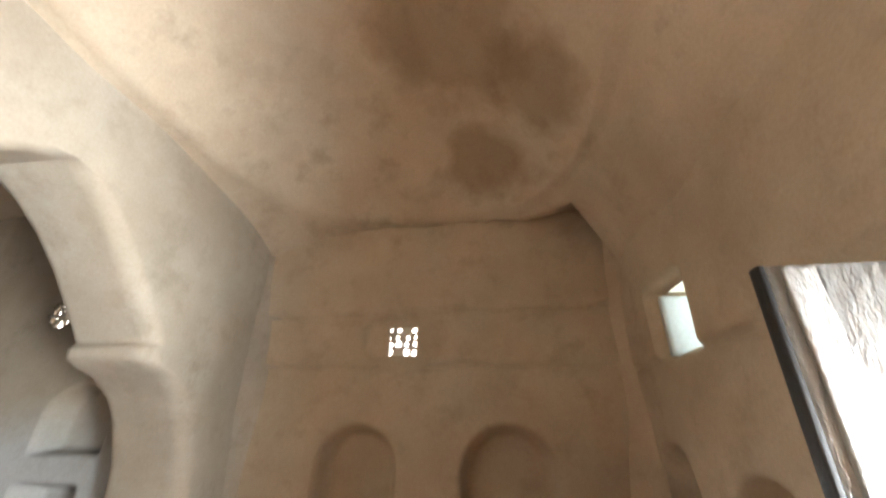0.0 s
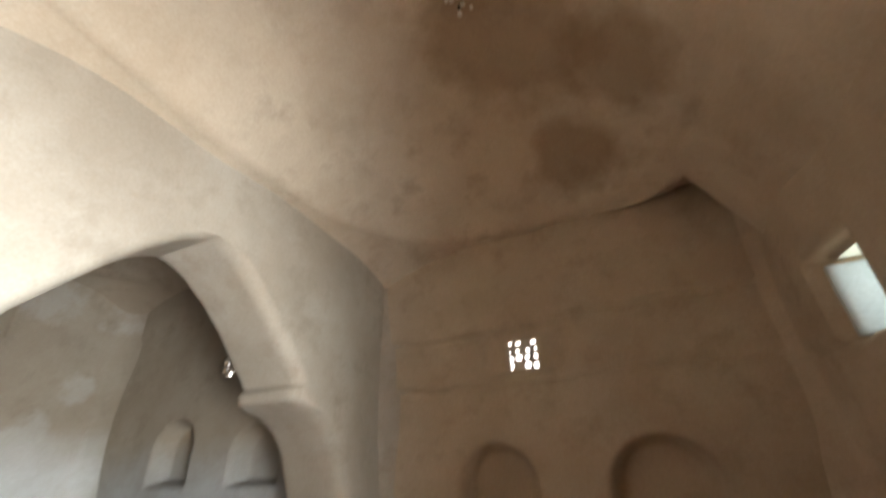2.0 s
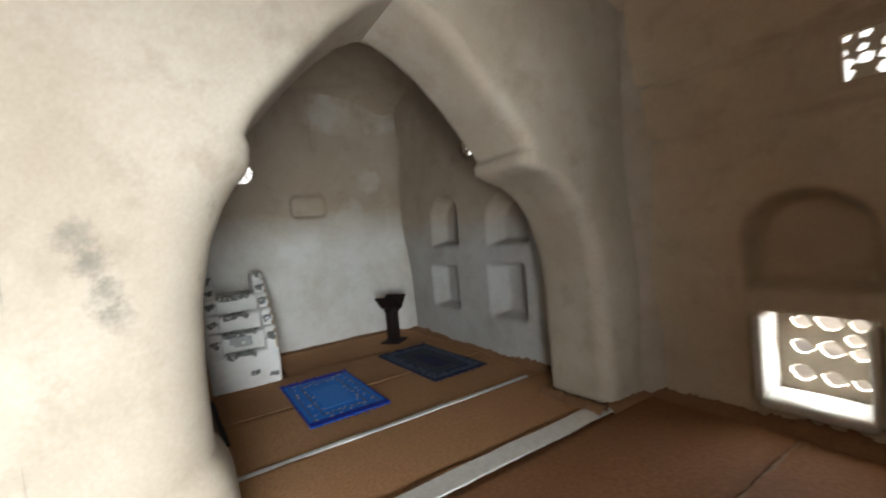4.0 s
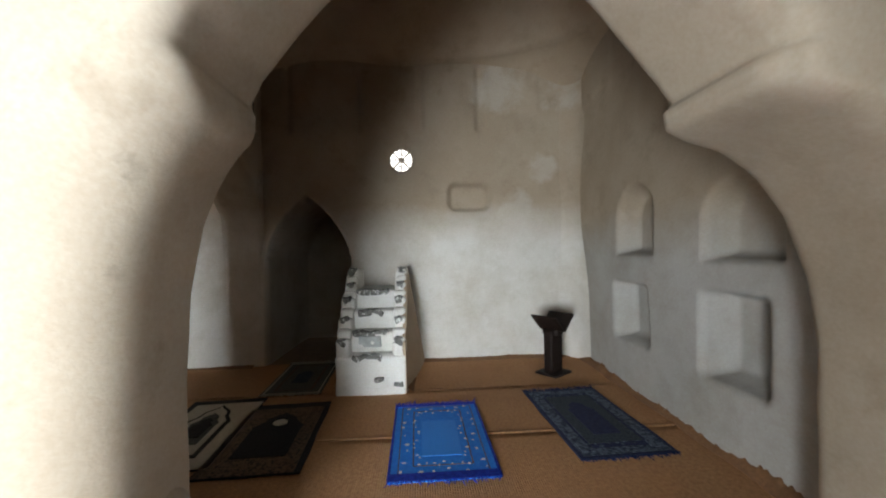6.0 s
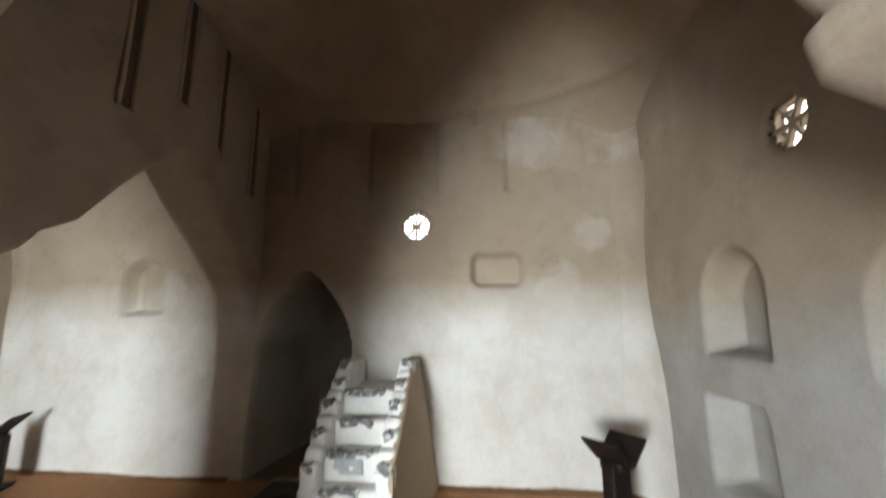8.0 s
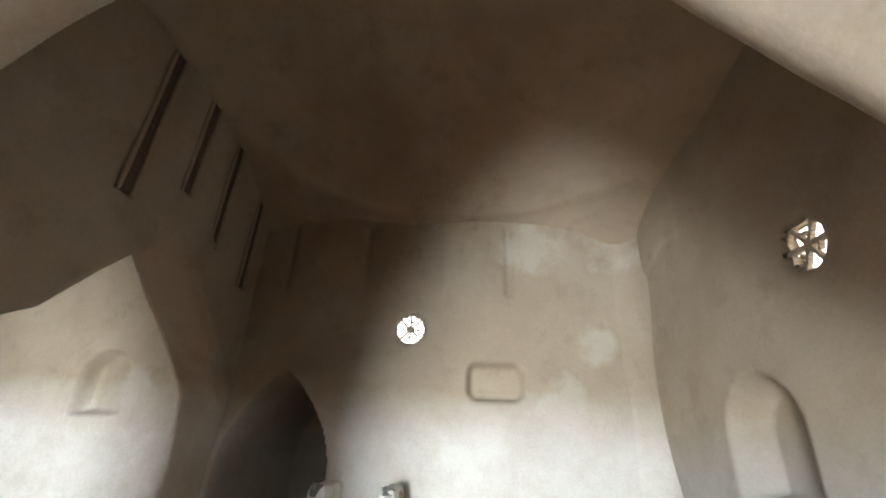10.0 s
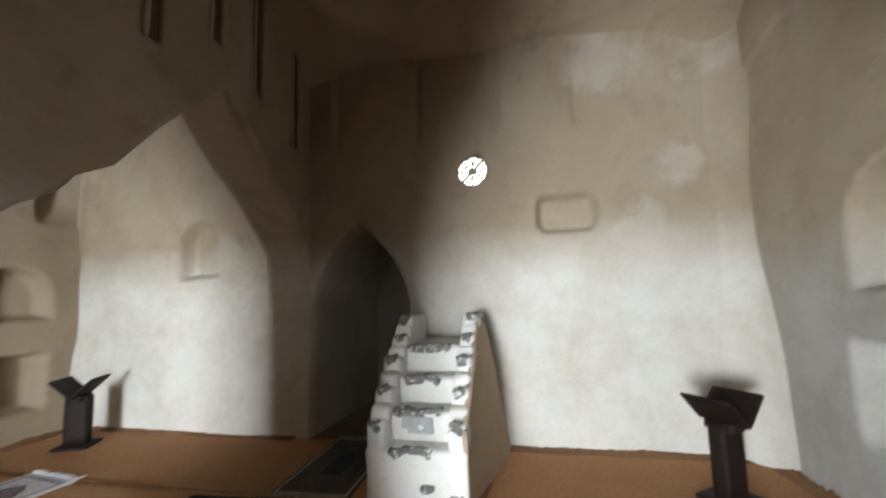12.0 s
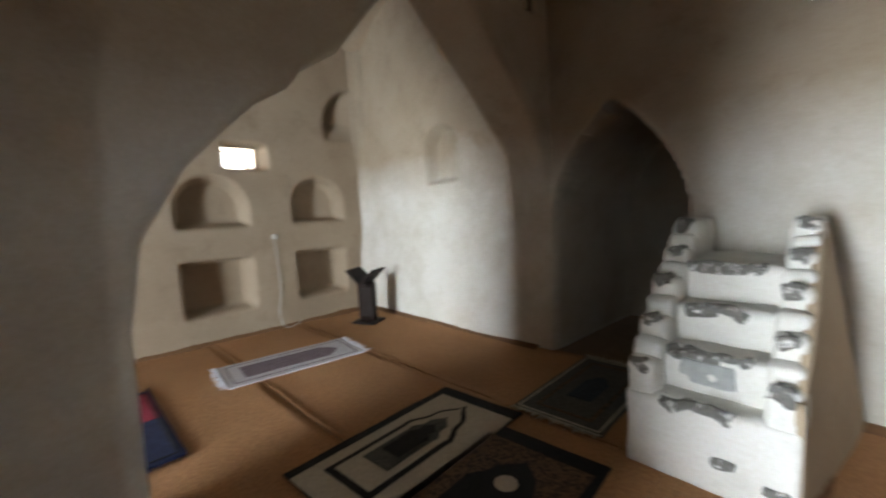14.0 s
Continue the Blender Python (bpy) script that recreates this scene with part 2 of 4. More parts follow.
def part(name, bm, mat, parent=None, label="", smooth=True):
    bmesh.ops.recalc_face_normals(bm, faces=bm.faces)
    me = bpy.data.meshes.new(name)
    bm.to_mesh(me)
    bm.free()
    me.materials.append(mat)
    if smooth:
        me.polygons.foreach_set("use_smooth", [True] * len(me.polygons))
    ob = new(name, me)
    if parent:
        ob.parent = parent
    if label:
        ob["label"] = label
    return ob


def rbox(x0, x1, y0, y1, z0, z1, r=0.02, seg=8, wob=0.0, scale=6.0):
    """A box with rounded, slightly uneven edges."""
    bm = bmesh.new()
    bmesh.ops.create_cube(bm, size=2)
    bmesh.ops.subdivide_edges(bm, edges=bm.edges[:], cuts=seg, use_grid_fill=True)
    lo, hi = Vector((x0, y0, z0)), Vector((x1, y1, z1))
    half, mid = (hi - lo) / 2, (hi + lo) / 2
    r = min(r, *(h * 0.98 for h in half))
    for v in bm.verts:
        q = Vector([math.copysign(abs(c) ** 0.6, c) * h for c, h in zip(v.co, half)])
        inner = Vector([max(-(h - r), min(h - r, c)) for c, h in zip(q, half)])
        d = q - inner
        v.co = inner + (d.normalized() * r if d.length > 1e-6 else d) + mid
        if wob:
            v.co += noise.noise_vector(v.co * scale) * wob
    return bm


def empty(name, label, category, group="", kind=""):
    return tagged(new(name), label, category, group, kind)


RNG = np.random.RandomState(7)


def undulate(u, z, amp, seed):
    rs = np.random.RandomState(seed)
    out = np.zeros_like(u)
    for k in range(14):
        f = rs.uniform(0.8, 6.5)
        a = rs.uniform(0, 6.28)
        out += np.sin(f * (u * np.cos(a) + z * np.sin(a)) + rs.uniform(0, 6.28)) / (1 + 0.6 * f)
    return amp * out


def soft(d, w=0.025):
    t = np.clip(0.5 - d / (2 * w), 0, 1)
    return t * t * (3 - 2 * t)


def rect(u, z, u0, u1, z0, z1, r=0.04):
    qx, qz = np.abs(u - (u0 + u1) / 2) - (u1 - u0) / 2 + r, np.abs(z - (z0 + z1) / 2) - (z1 - z0) / 2 + r
    return np.hypot(np.maximum(qx, 0), np.maximum(qz, 0)) + np.minimum(np.maximum(qx, qz), 0) - r


def arched(u, z, u0, u1, z0, z1):
    """A niche with a flat sill and a rounded head."""
    c, h = (u0 + u1) / 2, (u1 - u0) / 2
    zs = z1 - min(h * 0.95, (z1 - z0) * 0.75)
    head = (np.hypot((u - c) / h, np.maximum(z - zs, 0) / (z1 - zs)) - 1) * h
    return np.maximum(head, z0 - z)


def pointed(u, z, u0, u1, zs, z1):
    """A doorway with a pointed head."""
    c, h, k = (u0 + u1) / 2, (u1 - u0) / 2, z1 - zs
    t = np.clip((z - zs) / k, 0, 1)
    width = h * (1 - t ** 1.7) ** 0.9
    return np.where(z > z1, z - z1 + np.abs(u - c), np.abs(u - c) - width)


def wall(name, place, length, height, depth, back, holes, mat, label, seed, step=0.025, amp=0.015):
    """A thick wall. place(u, d, z) gives the point d metres into the wall; depth and back are its two faces, holes its openings."""
    nu, nz = int(length / step) + 1, int(height / step) + 1
    u, z = np.meshgrid(np.linspace(0, length, nu), np.linspace(0, height, nz), indexing="ij")
    d = depth(u, z) + undulate(u, z, amp, seed)
    b = np.maximum(back(u, z), d + 0.05)
    uc, zc = (u[1:, 1:] + u[:-1, :-1]) / 2, (z[1:, 1:] + z[:-1, :-1]) / 2
    keep = ~holes(uc, zc)
    front = place(u, d, z).reshape(-1, 3)
    rear = place(u, b, z).reshape(-1, 3)
    n = nu * nz
    ids = np.arange(n).reshape(nu, nz)
    q = np.stack([ids[:-1, :-1], ids[1:, :-1], ids[1:, 1:], ids[:-1, 1:]], -1)
    faces = [q[keep], q[keep][:, ::-1] + n]
    pad = np.zeros((nu + 1, nz + 1), bool)
    pad[1:-1, 1:-1] = keep
    a, c = np.nonzero(pad[:-1, 1:-1] != pad[1:, 1:-1])
    e = np.stack([ids[a, c], ids[a, c + 1]], -1)
    a, c = np.nonzero(pad[1:-1, :-1] != pad[1:-1, 1:])
    e = np.concatenate([e, np.stack([ids[a, c], ids[a + 1, c]], -1)])
    faces.append(np.stack([e[:, 0], e[:, 1], e[:, 1] + n, e[:, 0] + n], -1))
    ob = link(name, np.concatenate([front, rear]).tolist(), np.concatenate(faces).tolist(), mat)
    return tagged(ob, label, "wall", kind="structure")


def along(ax, value, start, sign, out):
    """place() for a wall whose face lies at ax = value, running from start, and whose depth goes towards out."""
    def place(u, d, z):
        a, b = value + out * d, start + sign * u
        return np.stack([a, b, z] if ax == "x" else [b, a, z], -1)
    return place


def pierced(name, place, u0, u1, z0, z1, d0, d1, hole, mat, parent=None, label="", step=0.008):
    """A thin plate with holes cut through it."""
    nu, nz = max(4, int((u1 - u0) / step)), max(4, int((z1 - z0) / step))
    u, z = np.meshgrid(np.linspace(u0, u1, nu + 1), np.linspace(z0, z1, nz + 1), indexing="ij")
    keep = ~hole((u[1:, 1:] + u[:-1, :-1]) / 2, (z[1:, 1:] + z[:-1, :-1]) / 2)
    wob = undulate(u * 9, z * 9, 0.002, 3)
    front, rear = place(u, d0 + wob, z).reshape(-1, 3), place(u, d1 + wob, z).reshape(-1, 3)
    n = (nu + 1) * (nz + 1)
    ids = np.arange(n).reshape(nu + 1, nz + 1)
    q = np.stack([ids[:-1, :-1], ids[1:, :-1], ids[1:, 1:], ids[:-1, 1:]], -1)[keep]
    pad = np.zeros((nu + 2, nz + 2), bool)
    pad[1:-1, 1:-1] = keep
    a, c = np.nonzero(pad[:-1, 1:-1] != pad[1:, 1:-1])
    e = np.stack([ids[a, c], ids[a, c + 1]], -1)
    a, c = np.nonzero(pad[1:-1, :-1] != pad[1:-1, 1:])
    e = np.concatenate([e, np.stack([ids[a, c], ids[a + 1, c]], -1)])
    faces = np.concatenate([q, q[:, ::-1] + n, np.stack([e[:, 0], e[:, 1], e[:, 1] + n, e[:, 0] + n], -1)])
    ob = link(name, np.concatenate([front, rear]).tolist(), faces.tolist(), mat, parent, False)
    if label:
        tagged(ob, label, "window screen", kind="structure")
    return ob


# ---- plan ----
XW, XE, YS, YN_W, YN_E = -5.19, 1.8, -2.15, 4.39, 4.6
PX, PY = -1.6, 1.08
TOP = 4.65


def floor_and_ground():
    bm = bmesh.new()
    bmesh.ops.create_grid(bm, x_segments=2, y_segments=2, size=400)
    bmesh.ops.translate(bm, verts=bm.verts, vec=(0, 0, -0.12))
    tagged(part("ground", bm, M_SAND, smooth=False), "pale sandy ground round the building", "ground", kind="structure")
    tagged(part("floor", rbox(XW - 2.0, XE + 0.55, YS - 0.45, YN_E + 0.45, -0.11, -0.012, 0.01, 2), M_EARTH), "beaten earth floor under jute mats", "floor", kind="structure")


# west wall, with the prayer niche
W = along("x", XW, -2.6, 1, -1)
WU = 2.6


def west_depth(u, z):
    y = u - WU
    d = 1.5 * soft(pointed(y, z, 0.67, 1.61, 1.22, 1.97), 0.03)
    d = np.maximum(d, 0.13 * soft(rect(y, z, 2.82, 3.3, 1.8, 2.1, 0.08), 0.014))
    d = np.maximum(d, 0.17 * soft(arched(y, z, -0.9, -0.42, 1.56, 2.12), 0.03) * np.clip((-0.3 - y) / 0.5, 0, 1))
    d = np.maximum(d, 0.04 * soft(np.hypot(y - 2.26, z - 2.41) - 0.15, 0.02))
    d = d - 0.012 * soft(np.hypot(y - 4.0, z - 2.3) - 0.17, 0.02)
    for c in (0.95, 1.75, 2.5, 3.2):
        d = d + 0.035 * soft(rect(y, z, c - 0.03, c + 0.03, 2.74, 3.5, 0.02), 0.012)
    d = d - 0.012 * soft(rect(y, z, 3.02, 3.9, 2.95, 3.6, 0.05) + 0.04 * np.sin(9 * y), 0.02)
    return d


def west_back(u, z):
    y = u - WU
    b = np.where((y > 0.4) & (y < 1.9) & (z < 2.25), 1.75, 0.55)
    return np.where(np.hypot(y - 2.26, z - 2.41) < 0.36, 0.1, b)


wall("wall_west", W, 7.5, TOP, west_depth, west_back,
     lambda u, z: np.hypot(u - WU - 2.26, z - 2.41) < 0.135, M_WALL_W,
     "limewashed mud-plaster wall with a pointed prayer niche", 1)


def rose(cu, cz, r, petals, gap):
    def hole(u, z):
        du, dz = u - cu, z - cz
        rad, ang = np.hypot(du, dz), np.arctan2(dz, du)
        spoke = np.abs(np.sin(ang * petals / 2)) * rad * 2 / petals
        spoke2 = np.abs(rad - 0.55 * r) < gap * np.maximum(0, np.cos(ang * petals / 2 + 1))
        return (rad < r) & (spoke > gap) & ~spoke2 & (rad > gap)
    return hole


pierced("window_1", W, WU + 2.26 - 0.16, WU + 2.26 + 0.16, 2.25, 2.57, 0.05, 0.075, rose(WU + 2.26, 2.41, 0.132, 8, 0.0075), M_SCREEN, None, "round gypsum rose window screen in the mud wall")

# north wall, western bay
NW = along("y", YN_W, -5.75, 1, 1)
NWU = 5.75


def nw_depth(u, z):
    x = u - NWU
    d = 0.22 * soft(arched(x, z, -4.12, -3.54, 1.27, 1.85), 0.03)
    d = np.maximum(d, 0.22 * soft(rect(x, z, -4.2, -3.65, 0.47, 0.98, 0.03), 0.025))
    d = np.maximum(d, 0.22 * soft(arched(x, z, -2.98, -2.42, 1.25, 1.74), 0.03))
    d = np.maximum(d, 0.25 * soft(rect(x, z, -3.0, -2.5, 0.46, 1.01, 0.03), 0.025))
    d = np.maximum(d, 0.04 * soft(np.hypot((x + 3.28) * 1.0, (z - 2.39)) - 0.13, 0.02))
    d = d - 0.012 * soft(rect(x, z, -5.2, -4.3, 2.95, 3.6, 0.05) + 0.05 * np.sin(8 * x), 0.02)
    return d


wall("wall_north_1", NW, 4.1, TOP, nw_depth, lambda u, z: np.where(np.hypot(u - NWU + 3.28, z - 2.39) < 1.0, np.where(z > 1.9, 0.1, 0.3), 0.55),
     lambda u, z: np.hypot(u - NWU + 3.28, z - 2.39) < 0.12, M_WALL_NW, "limewashed mud-plaster wall with four recessed niches", 2)
pierced("window_2", NW, NWU - 3.44, NWU - 3.12, 2.23, 2.55, 0.05, 0.075, rose(NWU - 3.28, 2.39, 0.118, 6, 0.009), M_SCREEN, None, "round pierced gypsum window screen set high")

# north wall, eastern bay
NE = along("y", YN_E, -1.7, 1, 1)
NEU = 1.7
WIN1, WIN2, GRID = (-0.65, -0.09, 0.12, 0.70), (0.47, 1.12, 0.09, 0.69), (-0.2, 0.1, 1.99, 2.28)


def crease(u, z, at, slope, amp, width=0.012):
    line = z - at - slope * u - 0.02 * np.sin(3.1 * u) - 0.012 * np.sin(11 * u + at)
    return amp * np.exp(-(line / width) ** 2) - 0.012 * soft(-line, 0.05)


def ne_depth(u, z):
    x = u - NEU
    d = 0.2 * soft(arched(x, z, -0.66, -0.08, 0.88, 1.44), 0.035)
    d = np.maximum(d, 0.22 * soft(arched(x, z, 0.47, 1.13, 0.88, 1.44), 0.035))
    d = np.maximum(d, 0.30 * soft(rect(x, z, *WIN1, 0.03), 0.03))
    d = np.maximum(d, 0.30 * soft(rect(x, z, *WIN2, 0.05), 0.03))
    d = np.maximum(d, 0.03 * soft(rect(x, z, -0.38, 0.32, 1.97, 2.30, 0.14), 0.04))
    d = np.maximum(d, 0.05 * soft(rect(x, z, *GRID, 0.03), 0.02))
    flat = (d < 0.01)
    return d + flat * (crease(x, z, 2.36, 0.03, 0.045) + crease(x, z, 1.90, 0.0, 0.045))


def ne_back(u, z):
    x = u - NEU
    b = np.where(rect(x, z, -0.45, 0.35, 1.8, 2.5) < 0, 0.1, 0.5)
    return np.where((rect(x, z, -0.9, 0.15, -0.1, 0.86) < 0) | (rect(x, z, 0.25, 1.35, -0.1, 0.86) < 0), 0.37, b)


def ne_hole(u, z):
    x = u - NEU
    a = (rect(x, z, WIN1[0] + 0.06, WIN1[1] - 0.03, WIN1[2] + 0.06, WIN1[3] - 0.03, 0.02) < 0)
    b = (rect(x, z, WIN2[0] + 0.05, WIN2[1] - 0.05, WIN2[2] + 0.06, WIN2[3] - 0.04, 0.02) < 0)
    return a | b | (rect(x, z, -0.18, 0.08, 2.01, 2.26, 0.02) < 0)


wall("wall_north_2", NE, 4.0, TOP, ne_depth, ne_back, ne_hole, M_WALL_E,
     "brown mud-plaster wall with arched niches over low windows", 3)


def seeds(spots, a, b, tilt):
    """Leaf-shaped holes at the spots."""
    ct, st = math.cos(tilt), math.sin(tilt)

    def hole(u, z):
        out = np.zeros(u.shape, bool)
        for k, (cu, cz) in enumerate(spots):
            du, dz = u - cu - 0.008 * math.sin(k * 2.3), z - cz - 0.008 * math.cos(k * 1.7)
            p, q = du * ct + dz * st, -du * st + dz * ct
            s = 0.85 + 0.2 * math.sin(k * 1.9 + 1)
            out |= np.abs(q) < b * s * (1 - np.minimum(np.abs(p) / (a * s), 1) ** 1.8)
        return out
    return hole


spots1 = [(NEU + x, z) for z in (0.27, 0.45, 0.62) for x in (-0.50, -0.355, -0.215)] + [(NEU - 0.255, 0.535)]
pierced("window_3", NE, NEU + WIN1[0] - 0.0, NEU + WIN1[1], WIN1[2], WIN1[3] + 0.02, 0.31, 0.335, seeds(spots1, 0.068, 0.052, -0.25), M_SCREEN, None, "low window with a gypsum screen of leaf-shaped holes")
spots2 = [(NEU + x + s, z) for z, s in ((0.22, 0.03), (0.34, -0.04), (0.46, 0.02), (0.59, -0.02)) for x in (0.62, 0.80, 0.98)]
pierced("window_4", NE, NEU + WIN2[0], NEU + WIN2[1], WIN2[2], WIN2[3] + 0.02, 0.31, 0.335, seeds(spots2, 0.055, 0.036, -0.2), M_SCREEN, None, "low wide window with a gypsum screen of leaf-shaped holes")
spots3 = [(NEU - 0.165 + 0.075 * i, 2.03 + 0.068 * j) for i in range(4) for j in range(4) if (i, j) not in ((1, 0), (2, 3))]
pierced("window_5", NE, NEU - 0.21, NEU + 0.11, 1.98, 2.29, 0.055, 0.08, seeds(spots3, 0.036, 0.032, 0.4), M_SCREEN, None, "small square lattice window screen high in the wall")

for x0, x1, z0, z1 in (WIN1, WIN2):
    reveal = empty("window_reveal", "limewashed sill and jambs of a low window", "window reveal", kind="structure")
    part("sill", rbox(x0 + 0.015, x1 - 0.015, YN_E - 0.004, YN_E + 0.305, z0 - 0.02, z0 + 0.05, 0.03, 10, 0.006, 6), M_WALL_W, reveal)
    for xa, xb in ((x0 - 0.01, x0 + 0.04), (x1 - 0.04, x1 + 0.01)):
        part("jamb", rbox(xa, xb, YN_E + 0.002, YN_E + 0.3, z0 + 0.02, z1 - 0.01, 0.025, 10, 0.006, 6), M_WALL_W, reveal)

# Liner added on the north jamb only, coloured pale as if daylit.
reveal = empty("window_reveal", "pale liner for the daylit jamb of a small high window", "window reveal", kind="structure")
part("jamb", rbox(XE + 0.03, XE + 0.54, 3.925, 3.962, 1.84, 2.23, 0.012, 8, 0.004, 6), M_LIT_JAMB, reveal)

# east wall, with the doorway
E = along("x", XE, -2.6, 1, 1)


def east_depth(u, z):
    y = u - 2.6
    d = 0.2 * soft(arched(y, z, 3.05, 3.55, 0.6, 1.2), 0.035)
    d = np.maximum(d, 0.2 * soft(arched(y, z, 3.95, 4.4, 0.7, 1.32), 0.035))
    d = np.maximum(d, 0.12 * soft(rect(y, z, 3.5, 3.98, 1.82, 2.27, 0.03), 0.02))
    flat = (d < 0.01)
    return d + flat * crease(y, z, 1.82, 0.0, 0.045)


def east_hole(u, z):
    y = u - 2.6
    return ((y > 0.4) & (y < 2.0) & (z < 1.75)) | (rect(y, z, 3.53, 3.95, 1.85, 2.24, 0.03) < 0)


wall("wall_east", E, 7.5, TOP, east_depth, lambda u, z: 0.55 + 0 * u, east_hole, M_WALL_E, "brown mud-plaster wall with the entrance doorway", 4)

# south wall
S = along("y", YS, -5.75, 1, -1)


def south_depth(u, z):
    x = u - 5.75
    d = np.zeros_like(u)
    for x0, x1 in ((-4.86, -4.26), (-3.72, -3.08), (-2.6, -2.05)):
        d = np.maximum(d, 0.2 * soft(arched(x, z, x0, x1, 1.2, 1.68), 0.035))
        d = np.maximum(d, 0.28 * soft(rect(x, z, x0, x1, 0.3, 0.83, 0.03), 0.025))
    d = np.maximum(d, 0.16 * soft(arched(x, z, -5.75, -4.72, 1.9, 2.82), 0.03) * np.clip((x + 5.2) / 0.4, 0, 1) * np.clip((z - 2.15) / 0.25, 0, 1))
    d = np.maximum(d, 0.2 * soft(rect(x, z, -3.99, -3.55, 1.79, 2.04, 0.03), 0.02))
    return d


wall("wall_south", S, 8.0, TOP, south_depth, lambda u, z: 0.55 + 0 * u,
     lambda u, z: rect(u - 5.75, z, -3.93, -3.57, 1.81, 2.02, 0.03) < 0, M_DOME, "mud-plaster wall with niches and a bright window", 5)


# arches
def half_width(z, wide, lip):
    """Half the opening of a pointed arch; wide: half the width between the piers; lip: whether it has a small corbel at its springing."""
    if lip:
        low = ((0, 1), (0.9, 1), (1.2, 0.93), (1.45, 0.72), (1.62, 0.45), (1.72, 0.2), (1.76, 0.06), (1.8, 0), (1.86, 0), (1.90, 0.08))
        if lip == "worn":
            low = ((0, 1), (0.9, 1), (1.2, 0.93), (1.45, 0.75), (1.62, 0.55), (1.72, 0.42), (1.8, 0.26), (1.86, 0.2), (1.90, 0.17))
        if lip == "open":
            low = ((0, 1), (0.9, 1), (1.2, 0.95), (1.45, 0.8), (1.62, 0.6), (1.72, 0.36), (1.76, 0.14), (1.8, 0.02), (1.86, 0), (1.90, 0.06))
        pts = [(z0, 0.78 + (wide - 0.78) * k) for z0, k in low]
    else:
        pts = [(0, 1.27), (1.2, 1.26), (1.5, 1.23), (1.7, 1.16), (1.85, 1.06), (2.0, 0.91), (2.2, 0.70), (2.4, 0.46), (2.55, 0.27), (2.77, 0)]
    if lip:
        top = 2.77 if lip == "worn" else 2.67
        pts += [(2.0, 0.75), (2.13, 0.64), (2.3, 0.49), (2.46, 0.33), (2.58, 0.18), (top, 0)]
    for (a, wa), (b, wb) in zip(pts, pts[1:]):
        if z <= b:
            t = (z - a) / (b - a)
            return wa + (wb - wa) * t
    return 0.0


def arch(name, a, b, centre, wide_a, wide_b, thick, mat, label, seed, lips=(True, True), splay=0.0, turn=0.1):
    """A wall from a to b (plan points) with a pointed opening; centre: its distance from a."""
    ax, bx = Vector(a), Vector(b)
    run = (bx - ax).length
    t = (bx - ax) / run
    n = Vector((-t.y, t.x))
    zs = [i * 0.05 for i in range(34)] + [1.66 + 0.02 * i for i in range(52)] + [2.72 + 0.08 * i for i in range(17)]
    verts, faces = [], []
    k = 7
    for side in (0, 1):
        start = len(verts)
        for z in zs:
            h = half_width(z, wide_b if side else wide_a, lips[side])
            r = 0.12 if side else 0.1 + (turn - 0.1) * min(1.0, max(0.0, (1.9 - z) / 0.2))
            ring = [(0.0, thick / 2)]
            edge = centre - h if not side else run - centre - h
            edge = max(edge, 0.1)
            r = min(r, edge * 0.6)
            rw = min(r, 0.09)
            for s in range(1, 7):
                ring.append(((edge - rw) * s / 7, thick / 2))
            for i in range(k + 1):
                q = math.pi / 2 * i / k
                ring.append((edge - rw + rw * math.sin(q), thick / 2 - rw + rw * math.cos(q)))
            for i in range(k + 1):
                q = math.pi / 2 * i / k
                ring.append((edge - r + r * math.cos(q), -thick / 2 + r - r * math.sin(q)))
            for s in range(6, -1, -1):
                ring.append(((edge - r) * s / 7, -thick / 2))
            for u, w in ring:
                if splay and not side and z < 1.95:
                    u += splay * (w / (thick / 2)) * (u / edge) * min(1, (1.95 - z) / 0.4)
                uu = u if not side else run - u
                if h == 0.0:
                    uu = uu if u < edge - r - 1e-6 else (centre + (0.02 if not side else -0.02))
                    w = w if u < edge - r - 1e-6 else math.copysign(thick / 2, w)
                p = ax + t * uu + n * w
                wob = noise.noise(Vector((p.x * 1.7 + seed, p.y * 1.7, z * 1.7))) * 0.022 + noise.noise(Vector((p.x * 6, p.y * 6 + seed, z * 6))) * 0.005
                verts.append((p.x + n.x * wob * math.copysign(1, w), p.y + n.y * wob * math.copysign(1, w), z))
        m = 2 * (k + 1) + 14
        for j in range(len(zs) - 1):
            for i in range(m - 1):
                q = start + j * m + i
                faces.append((q, q + 1, q + m + 1, q + m) if not side else (q + 1, q, q + m, q + m + 1))
    ob = link(name, verts, faces, mat)
    return tagged(ob, label, "arch", kind="structure")


arch("arch_north", (PX - 0.06, 0.6), (PX - 0.06, YN_W + 0.4), 2.06, 1.04, 1.42, 0.60, M_PILLAR, "pointed mud-plaster arch springing from the central pillar", 1, (True, "open"), splay=-0.015, turn=0.28)
arch("arch_west", (XW - 0.2, 0.38), (PX, 0.62), 1.44, 1.5, 1.62, 0.50, M_WALL_W, "pointed mud-plaster arch against the prayer wall", 2, (False, "worn"), turn=0.2)
arch("arch_south", (PX, YS - 0.2), (PX, PY), 1.6, 1.32, 1.4, 0.50, M_PILLAR, "pointed mud-plaster arch on the south side", 3)
arch("arch_east", (PX, 0.75), (XE + 0.2, -0.25), 1.85, 1.42, 1.42, 0.50, M_PILLAR, "pointed mud-plaster arch near the doorway", 4)


